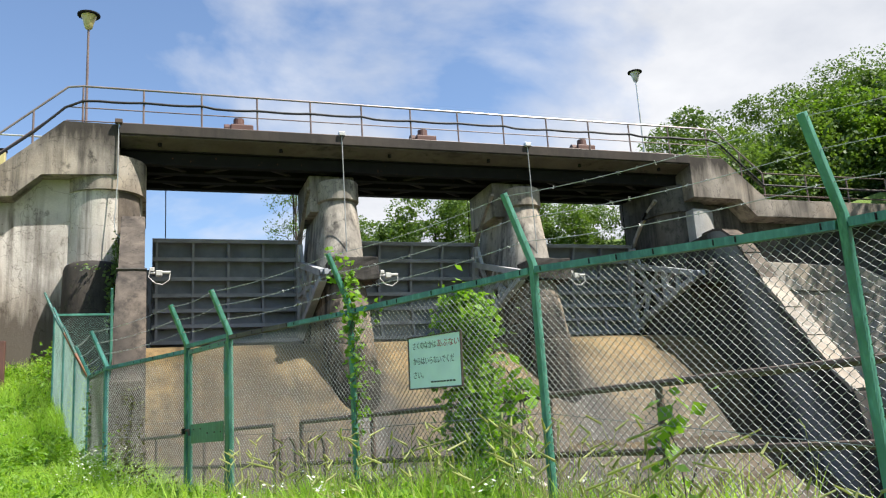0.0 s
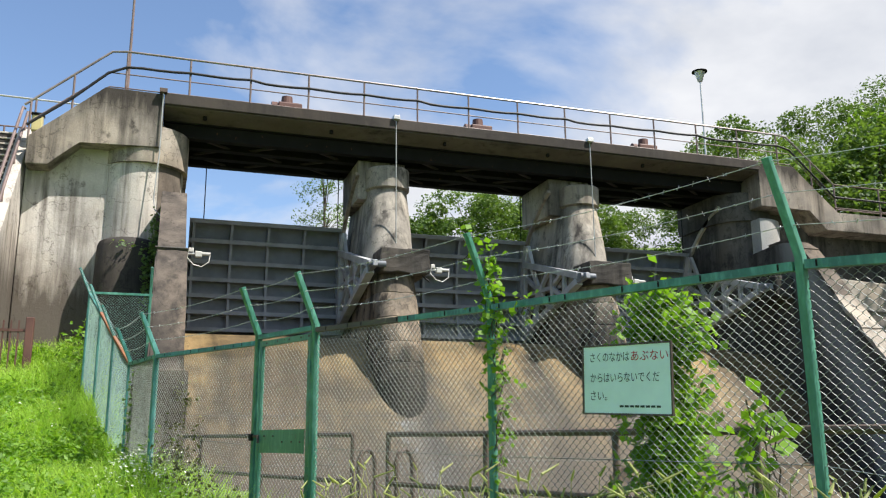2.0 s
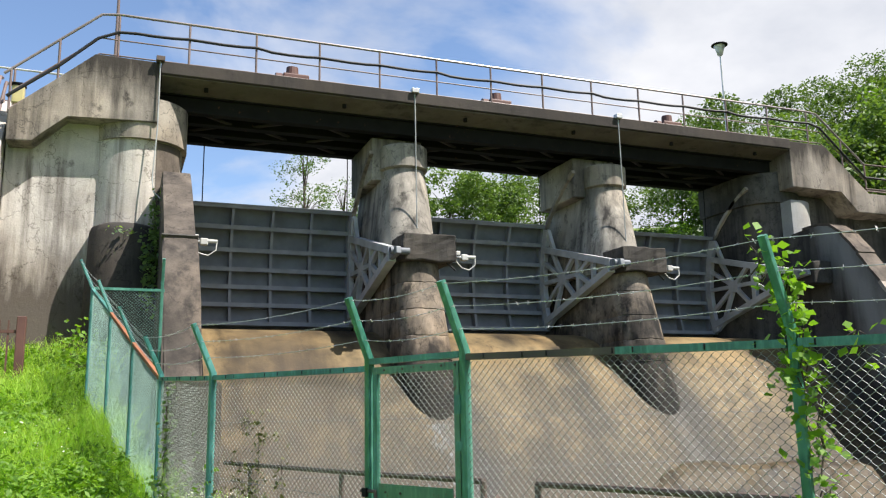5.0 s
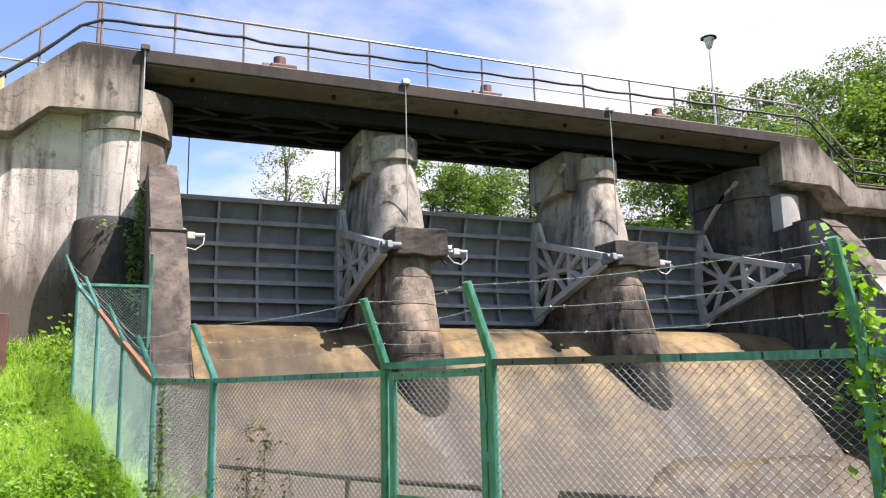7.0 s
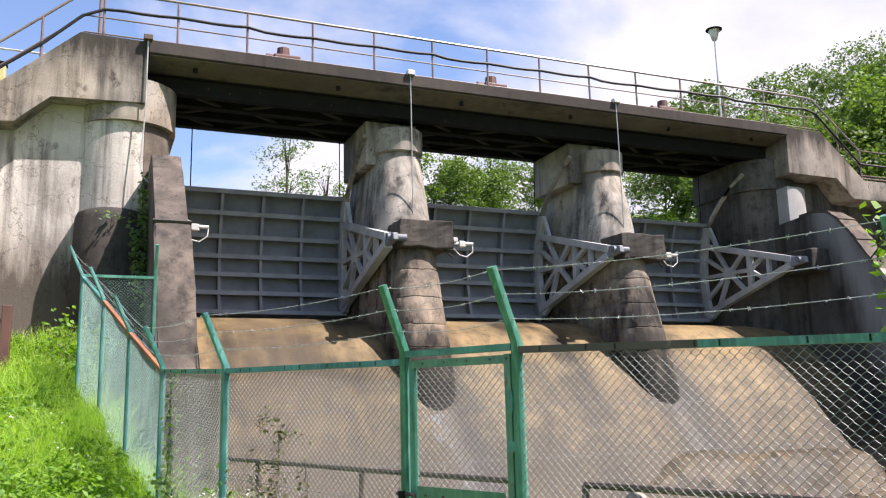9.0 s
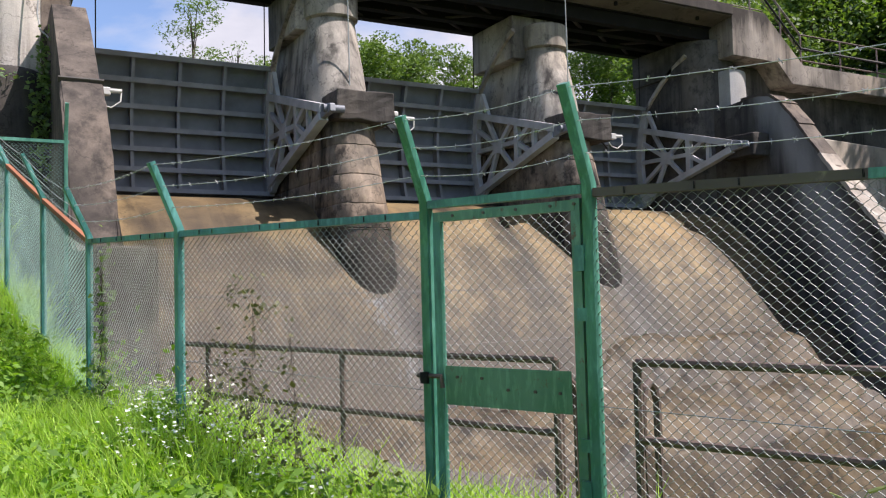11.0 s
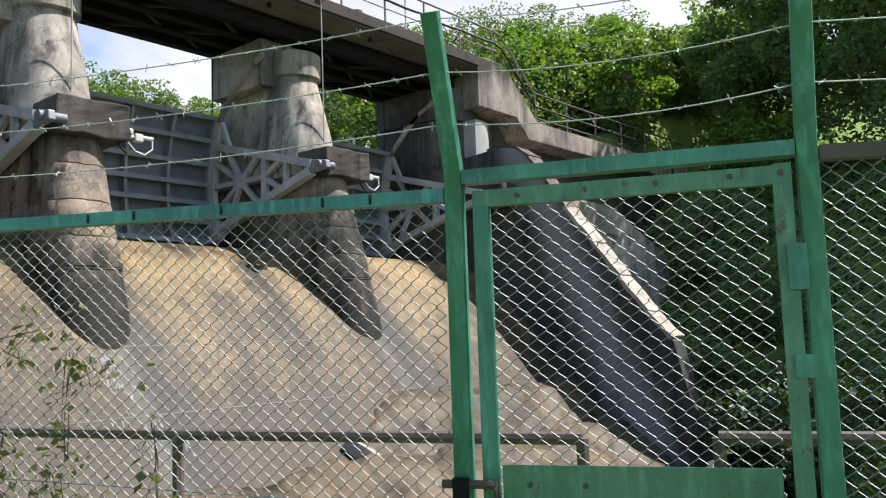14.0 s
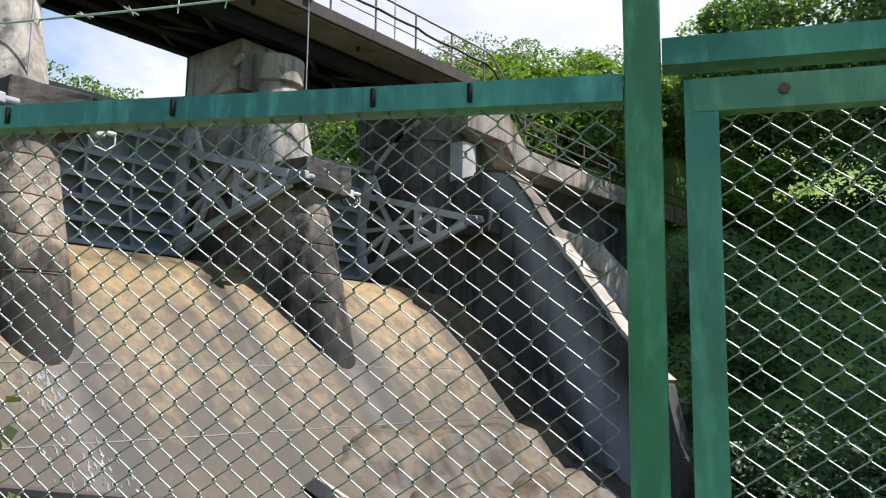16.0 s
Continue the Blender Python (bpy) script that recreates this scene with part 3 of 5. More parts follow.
# abutments
bm = bmesh.new()
prism(bm, [(-3.25, 1.6), (-3.25, 8.6), (-1.2, 9.0), (-1.2, 1.6)], "y", 21.95, 25.0, 0.02)
tagged(finish("wall_abutment_left", bm, M_PALE), "pale concrete abutment wall with cracks and stains", "wall", kind="structure")
bm = bmesh.new()
loft(bm, [nose_ring(-0.68, 0.95, 21.55, 25.5, z, 22) for z in (1.5, 3, 5, 6.5, 8.12)])
tagged(finish("wall_column_left", bm, M_PALE, None, "", True), "pale rounded concrete abutment column", "column", kind="structure")
bm = bmesh.new()
loft(bm, [nose_ring(-0.62, 0.99, 21.44, 25.5, z, 22) for z in (8.12, 8.15, 8.80, 9.04)])
tagged(finish("wall_column_left_collar", bm, M_PIER, None, "", True), "stained concrete collar round the column top", "column collar", kind="structure")
bm = bmesh.new()
loft(bm, [nose_ring(-0.85, hw, fr, 22.6, z, 22) for z, hw, fr in ((1.5, 0.78, 20.75), (4.5, 0.74, 20.85), (6.0, 0.70, 20.95), (6.12, 0.66, 21.0), (6.18, 0.55, 21.1))])
tagged(finish("wall_column_left_plinth", bm, M_DARK, None, "", True), "dark damp rounded concrete plinth with creeper", "plinth", kind="structure")
bm = bmesh.new()
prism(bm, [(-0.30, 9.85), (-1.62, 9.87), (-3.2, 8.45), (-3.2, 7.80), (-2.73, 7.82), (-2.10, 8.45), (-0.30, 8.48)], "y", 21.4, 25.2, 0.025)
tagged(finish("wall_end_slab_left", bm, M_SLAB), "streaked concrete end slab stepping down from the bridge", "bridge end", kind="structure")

bm = bmesh.new()
loft(bm, [nose_ring(17.35, 1.0, 22.0, 24.6, z, 22) for z in (1.5, 3, 5, 6.5, 8.14)])
tagged(finish("wall_column_right", bm, M_STAIN_SHADE, None, "", True), "stained rounded concrete abutment column, darkened for shade", "column", kind="structure")
bm = bmesh.new()
loft(bm, [nose_ring(17.3, 1.04, 21.92, 24.6, z, 22) for z in (8.14, 8.17, 8.80, 9.04)])
tagged(finish("wall_column_right_collar", bm, M_STAIN_SHADE, None, "", True), "stained concrete collar round the column top", "column collar", kind="structure")
bm = bmesh.new()
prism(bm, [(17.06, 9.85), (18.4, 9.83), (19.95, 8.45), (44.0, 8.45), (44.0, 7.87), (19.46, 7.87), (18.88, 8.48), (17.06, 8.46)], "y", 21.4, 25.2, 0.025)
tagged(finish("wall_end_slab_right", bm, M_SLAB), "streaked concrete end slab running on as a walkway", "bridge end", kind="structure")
bm = bmesh.new()
prism(bm, [(16.95, 0.5), (16.95, 8.47), (44.0, 7.9), (44.0, 0.5)], "y", 22.2, 24.0, 0.02)
tagged(finish("wall_abutment_right", bm, M_STAIN_SHADE), "stained concrete retaining wall below the walkway, darkened for its shade", "wall", kind="structure")
bm = bmesh.new()
prism(bm, [(17.5, 1.0), (17.5, 6.1), (22.5, 5.9), (26.0, 4.6), (26.0, 1.0)], "y", 20.3, 22.2, 0.04)
tagged(finish("wall_wing_right", bm, M_WING), "pale stained concrete wing wall", "wall", kind="structure")
# added band: sunlight on the wing wall top, painted as pale concrete
bm = bmesh.new()
prism(bm, [(17.53, 5.25), (17.53, 6.13), (22.5, 5.93), (22.5, 5.05)], "y", 20.24, 20.7, 0.03)
tagged(finish("trim_wing_sun_band", bm, M_COPING), "whitish band for the sunlit top of the wing wall", "coping", kind="structure")

def facing(name, cx, hw, front, x0, x1, z0, z1, material, label, thick=0.12):
    """A cast facing on the round column front between two places across it."""
    bm = bmesh.new()
    cols = []
    for x in np.linspace(x0, x1, 12):
        y = front + hw - math.sqrt(max(0.0, hw * hw - (x - cx) ** 2))
        cols.append([(x, y - 0.014, z0), (x, y - 0.014, z1), (x, y + thick, z1), (x, y + thick, z0)])
    loft(bm, cols)
    tagged(finish(name, bm, material, None, "", False), label, "column facing", kind="structure")


facing("wall_column_left_facing", -0.68, 0.95, 21.55, -0.30, 0.22, 6.3, 8.11, M_WEDGE, "rough brown broken facing on the column")
facing("wall_column_right_facing", 17.35, 1.0, 21.6, 17.12, 18.2, 6.4, 8.13, M_FRESH, "clean whitish repaired facing on the column", 0.75)
bm = boxed(16.30, 16.96, 20.2, 21.3, 5.45, 6.05, edge=0.04)
bmesh.ops.subdivide_edges(bm, edges=bm.edges[:], cuts=4, use_grid_fill=True)
for v in bm.verts:
    v.co += 0.04 * noise.noise_vector(v.co * 3.3)
tagged(finish("wall_corbel_right", bm, M_DARK), "dark corbel carrying the last gate pin", "corbel", kind="structure")
# lower cast of the left training wall, a little proud, and its open joint
bm = bmesh.new()
prism(bm, [(18.88, 5.50), (18.45, 5.04), (17.9, 4.28), (17.4, 3.42), (17.0, 2.84), (16.5, 2.70), (14.42, 2.68), (14.42, -2.5), (18.88, -2.5)], "x", -0.235, 0.39, 0.04)
bmesh.ops.subdivide_edges(bm, edges=bm.edges[:], cuts=6, use_grid_fill=True)
for v in bm.verts:
    v.co += 0.018 * noise.noise_vector(v.co * 4.0)
tagged(finish("wall_training_left_foot", bm, M_WEDGE), "older weathered lower part of the training wall", "retaining wall", kind="structure")

bm = bmesh.new()
bar(bm, (-0.245, 18.84, 5.47), (0.40, 18.84, 5.47), 0.10, 0.035, (0, 0.7, 0.7))
tagged(finish("trim_training_joint", bm, M_WET), "open dark joint across the training wall", "joint", kind="structure")

# bank edge wall under the guard rail
bm = bmesh.new()
for (xa, ya), (xb, yb) in zip(FENCE[1:], FENCE[2:]):
    bar(bm, (xa + 1.5, ya + 0.5, -0.78), (xb + 1.5, yb + 0.5, -0.78), 0.75, 3.0)
tagged(finish("wall_bank_edge", bm, M_PALE), "concrete edge wall of the outlet channel", "retaining wall", kind="structure")


# ---- piers ----
def pier(cx):
    thing = group_thing("bridge_pier", (cx, 22.5, 0.5), "stained concrete dam pier with rounded tapering nose", "pier", "piers between the gates")
    bm = bmesh.new()
    loft(bm, [nose_ring(cx, hw, fr, 24.6, z, 16) for z, hw, fr in ((3.38, 0.615, 20.12), (3.40, 0.60, 20.14), (3.42, 0.61, 20.13), (3.88, 0.60, 20.26), (3.90, 0.585, 20.28), (3.92, 0.595, 20.27), (4.48, 0.58, 20.45), (4.50, 0.565, 20.47), (4.52, 0.575, 20.46), (5.10, 0.56, 20.64), (5.12, 0.545, 20.66), (5.14, 0.555, 20.65), (5.72, 0.54, 20.82))])
    bmesh.ops.subdivide_edges(bm, edges=bm.edges[:], cuts=2, use_grid_fill=True)
    for v in bm.verts:
        v.co += 0.022 * noise.noise_vector(v.co * 3.0) + 0.016 * noise.noise_vector(v.co * 8.0)
    add_part("lower_shaft", bm, M_PIERLOW, thing, "water-worn lower shaft", True)
    bm = bmesh.new()
    loft(bm, [nose_ring(cx, hw, fr, 24.6, z, 16) for z, hw, fr in ((0.8, 0.66, 19.45), (2.1, 0.64, 19.78), (3.0, 0.62, 20.02), (3.38, 0.61, 20.14))])
    add_part("wet_foot", bm, M_PIERLOW, thing, "black wet foot of the pier, shade included in its colour", True)
    lean = 0.33 if cx < 8 else 0.60
    bm = bmesh.new()
    loft(bm, [nose_ring(cx + lean * dy, hw, fr, 24.6, z, 16) for z, hw, fr, dy in ((5.72, 0.63, 21.10, 0.0), (6.24, 0.625, 21.22, 0.08), (6.95, 0.60, 21.50, 0.24), (7.6, 0.57, 21.78, 0.36), (8.16, 0.535, 21.99, 0.44))])
    add_part("upper_shaft", bm, M_PIER, thing, "", True)
    bm = bmesh.new()
    loft(bm, [nose_ring(cx + lean * 0.44, hw, fr, 24.6, z, 16) for z, hw, fr in ((8.16, 0.54, 21.98), (8.20, 0.595, 21.88), (8.74, 0.595, 21.88), (8.78, 0.565, 21.93))])
    add_part("collar", bm, M_PIER, thing, "", True)
    add_part("bearing_block", boxed(cx - 0.66, cx + 0.66, 22.55, 24.5, 7.95, 9.045, edge=0.03), M_PIER, thing)
    bm = boxed(cx - 0.50, cx + 0.76, 20.58, 21.9, 5.60, 6.22, edge=0.03)
    bmesh.ops.subdivide_edges(bm, edges=bm.edges[:], cuts=5, use_grid_fill=True)
    for v in bm.verts:
        v.co += 0.03 * noise.noise_vector(v.co * 3.3) + 0.02 * noise.noise_vector(v.co * 9.0)
    add_part("bracket", bm, M_DARK, thing, "dark corbel block carrying the gate pin")
    bm = bmesh.new()
    track = [(24.25, 7.2), (23.9, 7.62), (23.45, 8.02), (22.95, 8.36), (22.45, 8.62)]
    for (ya, za), (yb, zb) in zip(track, track[1:]):
        bar(bm, (cx - 0.70, ya, za), (cx - 0.70, yb, zb), 0.10, 0.10, (1, 0, 0))
    add_part("seal_track", bm, M_SLAB, thing, "pale curved seal track")
    return thing


pier(5.45)
pier(11.15)

# ---- bridge deck ----
deck = group_thing("service_bridge", (8.4, 23.0, 8.62), "dark concrete service bridge on steel girders across the piers", "bridge")
bm = bmesh.new()
prism(bm, [(21.34, 9.86), (24.9, 9.86), (24.9, 9.58), (24.2, 9.47), (22.15, 9.47), (21.36, 9.58), (21.34, 9.60)], "x", -0.29, 17.05)
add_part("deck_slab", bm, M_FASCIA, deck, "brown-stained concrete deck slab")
bm = prism(bmesh.new(), [(21.40, 9.571), (22.14, 9.466), (22.14, 9.450), (21.40, 9.555)], "x", -0.27, 17.03)
add_part("soffit", bm, M_SOFFIT, deck, "beige underside of the overhanging deck edge, lightened for bounced light")
GIRDERS = (22.25, 22.98, 23.71, 24.44)
for y in GIRDERS:
    h = 0.02
    bm = prism(bmesh.new(), [(y - 0.12, 9.05), (y + 0.12, 9.05), (y + 0.12, 9.09), (y + h, 9.09), (y + h, 9.42), (y + 0.12, 9.42), (y + 0.12, 9.46), (y - 0.12, 9.46), (y - 0.12, 9.42), (y - h, 9.42), (y - h, 9.09), (y - 0.12, 9.09)], "x", -0.28, 17.04)
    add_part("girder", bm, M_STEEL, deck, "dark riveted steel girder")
for k in range(12):
    x = 0.5 + 1.45 * k
    for q, (ya, yb) in enumerate(zip(GIRDERS, GIRDERS[1:])):
        swap = (k + q) % 2
        bm = bmesh.new()
        bar(bm, (x + 0.9 * swap, ya + 0.03, 9.13), (x + 0.9 - 0.9 * swap, yb - 0.03, 9.13), 0.07, 0.05)
        add_part("brace", bm, M_BRACE, deck)
for x in (0.69, 3.88, 7.0, 10.1, 13.2, 16.1):
    add_part("drain_spout", tube(bmesh.new(), [(x, 21.75, 9.56), (x, 21.75, 9.42)], 0.05, 10), M_STEEL, deck, "short drain spout")
for x in (-0.32, 5.52, 11.24):
    thing = group_thing("drop_conduit", (x, 21.32, 9.9), "grey vertical cable conduit hanging from the bridge edge", "conduit", "conduits on the bridge")
    bm = bmesh.new()
    zlow = 6.3 if x > 0 else 6.6
    pts = [(x, 21.34, 9.86), (x, 21.33, 9.3), (x + 0.01, 21.33, zlow + 0.2)] if x > 0 else [(x, 21.34, 9.86), (x, 21.33, 8.3), (x - 0.06, 21.3, 7.2), (x - 0.02, 21.25, 6.9), (x + 0.12, 21.2, 6.75)]
    tube(bm, pts, 0.015, 8)
    add_part("pipe", bm, M_BARB, thing)
    add_part("junction_box", boxed(x - 0.09, x + 0.09, 21.25, 21.42, 9.84, 9.95, edge=0.01), M_GALV if x > 0 else M_RUST, thing)


# ---- railings ----
def railing_posts(thing, points, height, material, r=0.026):
    for x, y, z in points:
        add_part("post", tube(bmesh.new(), [(x, y, z - 0.02), (x, y, z + height)], r, 8), material, thing)


def railing_lines(thing, pts, heights, material, r, names):
    for h, name in zip(heights, names):
        add_part(name, tube(bmesh.new(), [(x, y, z + h) for x, y, z in pts], r, 8), material, thing)


YR = 21.5
rail = group_thing("bridge_railing", (8.4, YR, 9.86), "brown painted pipe railing along the bridge edge", "railing")
posts = [(-1.19 + 1.469 * k, YR, 9.86) for k in range(14)]
railing_posts(rail, posts, 0.98, M_RAIL)
line = [(-3.2, YR, 8.42), (-1.55, YR, 9.86), (-1.19, YR, 9.86), (17.95, YR, 9.86), (18.35, YR, 9.86), (19.95, YR, 8.5)]
add_part("top_rail", tube(bmesh.new(), [(-3.33, YR, 9.24), (-1.55, YR, 10.82), (-1.19, YR, 10.87), (17.95, YR, 10.87), (18.3, YR, 10.83), (20.0, YR, 9.42)], 0.03, 8), M_TOPRAIL, rail, "shiny top rail, its sun glint lightened into the colour")
for h in (0.42, 0.06):
    add_part("mid_rail", tube(bmesh.new(), [(x, y, z + h) for x, y, z in line], 0.017, 8), M_RAIL, rail)
railing_posts(rail, [(-2.33, YR, 9.2), (19.15, YR, 9.16), (-3.2, YR, 8.42)], 0.92, M_RAIL)
add_part("side_rail", tube(bmesh.new(), [(-3.33, 24.6, 9.24), (-1.55, 24.6, 10.82), (-1.19, 24.6, 10.85), (-0.6, 24.6, 10.85)], 0.024, 8), M_RAIL, rail)
cable = group_thing("power_cable", (8.4, YR, 9.9), "thick black cable tied along the bridge railing", "cable")
pts = [(-3.25, YR - 0.03, 8.75), (-2.3, YR - 0.03, 9.55), (-1.6, YR - 0.03, 10.25), (-1.19, YR - 0.03, 10.45)]
for k in range(13):
    x0 = -1.19 + 1.469 * k
    pts += [(x0 + 1.469 * u, YR - 0.03, 10.50 - 0.035 * 4 * u * (1 - u) + 0.02 * math.sin(k * 2.1)) for u in (0.25, 0.5, 0.75, 1.0)]
pts += [(18.35, YR - 0.03, 10.40), (19.95, YR - 0.03, 9.0), (26, YR - 0.03, 8.95)]
add_part("sheath", tube(bmesh.new(), pts, 0.034, 7), M_CABLE, cable)
walk_rail = group_thing("walkway_railing", (30, YR, 8.45), "grey galvanised pipe railing along the walkway", "railing")
railing_posts(walk_rail, [(20.0 + 1.8 * k, YR, 8.45) for k in range(14)], 0.95, M_RAIL)
railing_lines(walk_rail, [(19.95, YR, 8.45), (43.5, YR, 8.45)], (0.97, 0.55, 0.2), M_RUST, 0.028, ("top_rail", "mid_rail", "mid_rail"))
add_part("side_rail", tube(bmesh.new(), [(17.6, 23.9, 10.85), (18.6, 23.9, 10.83), (20.3, 23.9, 9.42), (43, 23.9, 9.42)], 0.024, 8), M_RAIL, walk_rail)


def bridge_lamp(x, y, z0, z1, shade, k=1.0):
    thing = group_thing("street_lamp", (x, y, z0), "slim lamp post with a cup-shaped %s shade" % ("yellowed" if shade is M_SHADE else "grey"), "lamp post", "lamps on the bridge")
    add_part("pole", tube(bmesh.new(), [(x, y, z0), (x, y, z1 - 0.5 * k)], 0.05 * k, 10, 0.035 * k), M_RAIL if shade is M_SHADE else M_GALV, thing, "weathered round pole")
    bm = bmesh.new()
    loft(bm, [[(x + r * math.cos(a), y + r * math.sin(a), z) for a in np.linspace(0, 2 * math.pi, 20, endpoint=False)] for z, r in ((z1 - 0.56 * k, 0.05 * k), (z1 - 0.5 * k, 0.12 * k), (z1 - 0.3 * k, 0.17 * k), (z1 - 0.06 * k, 0.25 * k))])
    add_part("shade", bm, shade, thing, "", True)
    bm = bmesh.new()
    loft(bm, [[(x + r * math.cos(a), y + r * math.sin(a), z) for a in np.linspace(0, 2 * math.pi, 24, endpoint=False)] for z, r in ((z1 - 0.06 * k, 0.25 * k), (z1 - 0.05 * k, 0.36 * k), (z1 - 0.01 * k, 0.36 * k), (z1 + 0.04 * k, 0.2 * k), (z1 + 0.06 * k, 0.05 * k))])
    add_part("cap", bm, M_STEEL, thing, "dark flat cap", True)
    return thing


bridge_lamp(-1.28, 24.0, 9.86, 14.2, M_SHADE, 0.88)
bridge_lamp(17.45, 24.4, 9.86, 14.2, M_GALV, 0.74)

for x in (3.0, 8.65, 14.3):
    thing = group_thing("gate_hoist", (x, 23.2, 9.86), "rusty red-brown gate hoist motor standing on the bridge", "hoist", "hoists on the bridge")
    add_part("pedestal", boxed(x - 0.35, x + 0.35, 22.95, 23.5, 9.86, 10.45, edge=0.03), M_MOTOR, thing)
    add_part("motor", tube(bmesh.new(), [(x - 0.1, 23.2, 10.45), (x - 0.1, 23.2, 10.6), (x - 0.1, 23.2, 10.62), (x - 0.1, 23.2, 10.88)], 0.20, 14, 0.15), M_MOTOR, thing, "upright ribbed motor")
    add_part("gearbox", boxed(x - 0.36, x + 0.30, 23.0, 23.42, 10.45, 10.68, edge=0.04), M_MOTOR, thing)
    add_part("brake_drum", tube(bmesh.new(), [(x - 0.52, 23.2, 10.58), (x - 0.36, 23.2, 10.58)], 0.13, 14), M_MOTOR, thing)


# ---- radial gates ----
TY, TZ, RG = 20.5, 5.75, 4.22


def arc_pt(x, r, deg):
    return (x, TY + r * math.cos(radians(deg)), TZ + r * math.sin(radians(deg)))


def radial_gate(x0, x1):
    thing = group_thing("radial_gate", ((x0 + x1) / 2, 24.6, 4.38), "grey painted steel radial gate with welded ribs, closed", "sluice gate", "radial gates of the dam")
    lo, hi = -18.6, 25.0
    bm = bmesh.new()
    degs = np.linspace(lo, hi, 14)
    loft(bm, [[arc_pt(x0, RG, d), arc_pt(x1, RG, d), arc_pt(x1, RG + 0.03, d), arc_pt(x0, RG + 0.03, d)] for d in degs])
    add_part("skin_plate", bm, M_GATE, thing, "", True)
    for d in (25.0, 17.2, 9.0, 2.0, -4.5, -11.2, -18.3):
        bm = bmesh.new()
        bar(bm, arc_pt(x0, RG - 0.13, d), arc_pt(x1, RG - 0.13, d), 0.022, 0.25, (0, math.cos(radians(d)), math.sin(radians(d))))
        bar(bm, arc_pt(x0, RG - 0.26, d), arc_pt(x1, RG - 0.26, d), 0.11, 0.018, (0, math.cos(radians(d)), math.sin(radians(d))))
        add_part("horizontal_rib", bm, M_GATE_RIB, thing)
    n = 5
    for k in range(n):
        x = x0 + 0.12 + (x1 - x0 - 0.24) * k / (n - 1)
        bm = bmesh.new()
        loft(bm, [[arc_pt(x - 0.035, RG - 0.21, d), arc_pt(x + 0.035, RG - 0.21, d), arc_pt(x + 0.035, RG, d), arc_pt(x - 0.035, RG, d)] for d in np.linspace(lo, hi, 14)])
        add_part("vertical_rib", bm, M_GATE_RIB, thing, "", True)
    for x in (x0 + 0.35, x1 - 0.22):
        add_part("hoist_rope", tube(bmesh.new(), [(x, 24.15, 7.45), (x, 24.1, 9.5)], 0.014, 6), M_STEEL, thing, "dark hoisting rope")
    for x in (x1 - 0.06,):
        arm = add_part("arm", bar(bmesh.new(), arc_pt(x, 0.30, 16), arc_pt(x, RG - 0.3, 15.5), 0.2, 0.17), M_GATE_LIGHT, thing, "riveted lattice arm")

        def sub(name, p, q, w=0.10, h=0.11, mat=M_GATE_LIGHT):
            ob = add_part(name, bar(bmesh.new(), p, q, w, h, (0, 0.3, 1)), mat, arm)
            return ob

        sub("lower_chord", arc_pt(x, 0.35, -12), arc_pt(x, RG - 0.3, -15.5), 0.2, 0.17)
        for ka in range(5):
            sub("end_plate", arc_pt(x, RG - 0.34, 24 - 8.5 * ka), arc_pt(x, RG - 0.34, 24 - 8.5 * (ka + 1)), 0.14, 0.22)
        hub = arc_pt(x, 2.75, 1)
        sub("hub", arc_pt(x, 2.55, 1), arc_pt(x, 2.95, 1), 0.12, 0.34)
        for tip in ((RG - 0.4, 10), (RG - 0.4, 1), (RG - 0.4, -9), (3.4, 15), (2.2, 14.5), (3.4, -15), (2.2, -14), (1.95, 1)):
            sub("spoke", hub, arc_pt(x, *tip))
        sub("web", arc_pt(x, 1.95, 14.5), arc_pt(x, 1.95, -13.5), 0.12, 0.16)
        sub("web", arc_pt(x, 1.35, 14.5), arc_pt(x, 1.95, 1))
        sub("web", arc_pt(x, 1.35, -13), arc_pt(x, 1.95, 1))
        sub("web", arc_pt(x, 1.2, 14), arc_pt(x, 1.2, -13))
        sub("web", arc_pt(x, RG - 0.4, 24), arc_pt(x, 3.3, 15.5))
        sub("web", arc_pt(x, RG - 0.4, -18), arc_pt(x, 3.3, -15.5))
        pin = add_part("pin", tube(bmesh.new(), [(x - 0.14, TY, TZ + 0.02), (x + 0.30, TY, TZ + 0.02)], 0.08, 16), M_GATE, thing, "round trunnion pin")
        bm = bmesh.new()
        prism(bm, [(TY - 0.20, TZ - 0.07), (TY + 0.5, TZ - 0.14), (TY + 0.6, TZ + 0.22), (TY - 0.17, TZ + 0.09)], "x", x - 0.06, x + 0.06, 0.02)
        add_part("pin_head", bm, M_GATE_RIB, thing)
    return thing


radial_gate(0.55, 4.80)
radial_gate(6.10, 10.50)
radial_gate(11.80, 16.30)


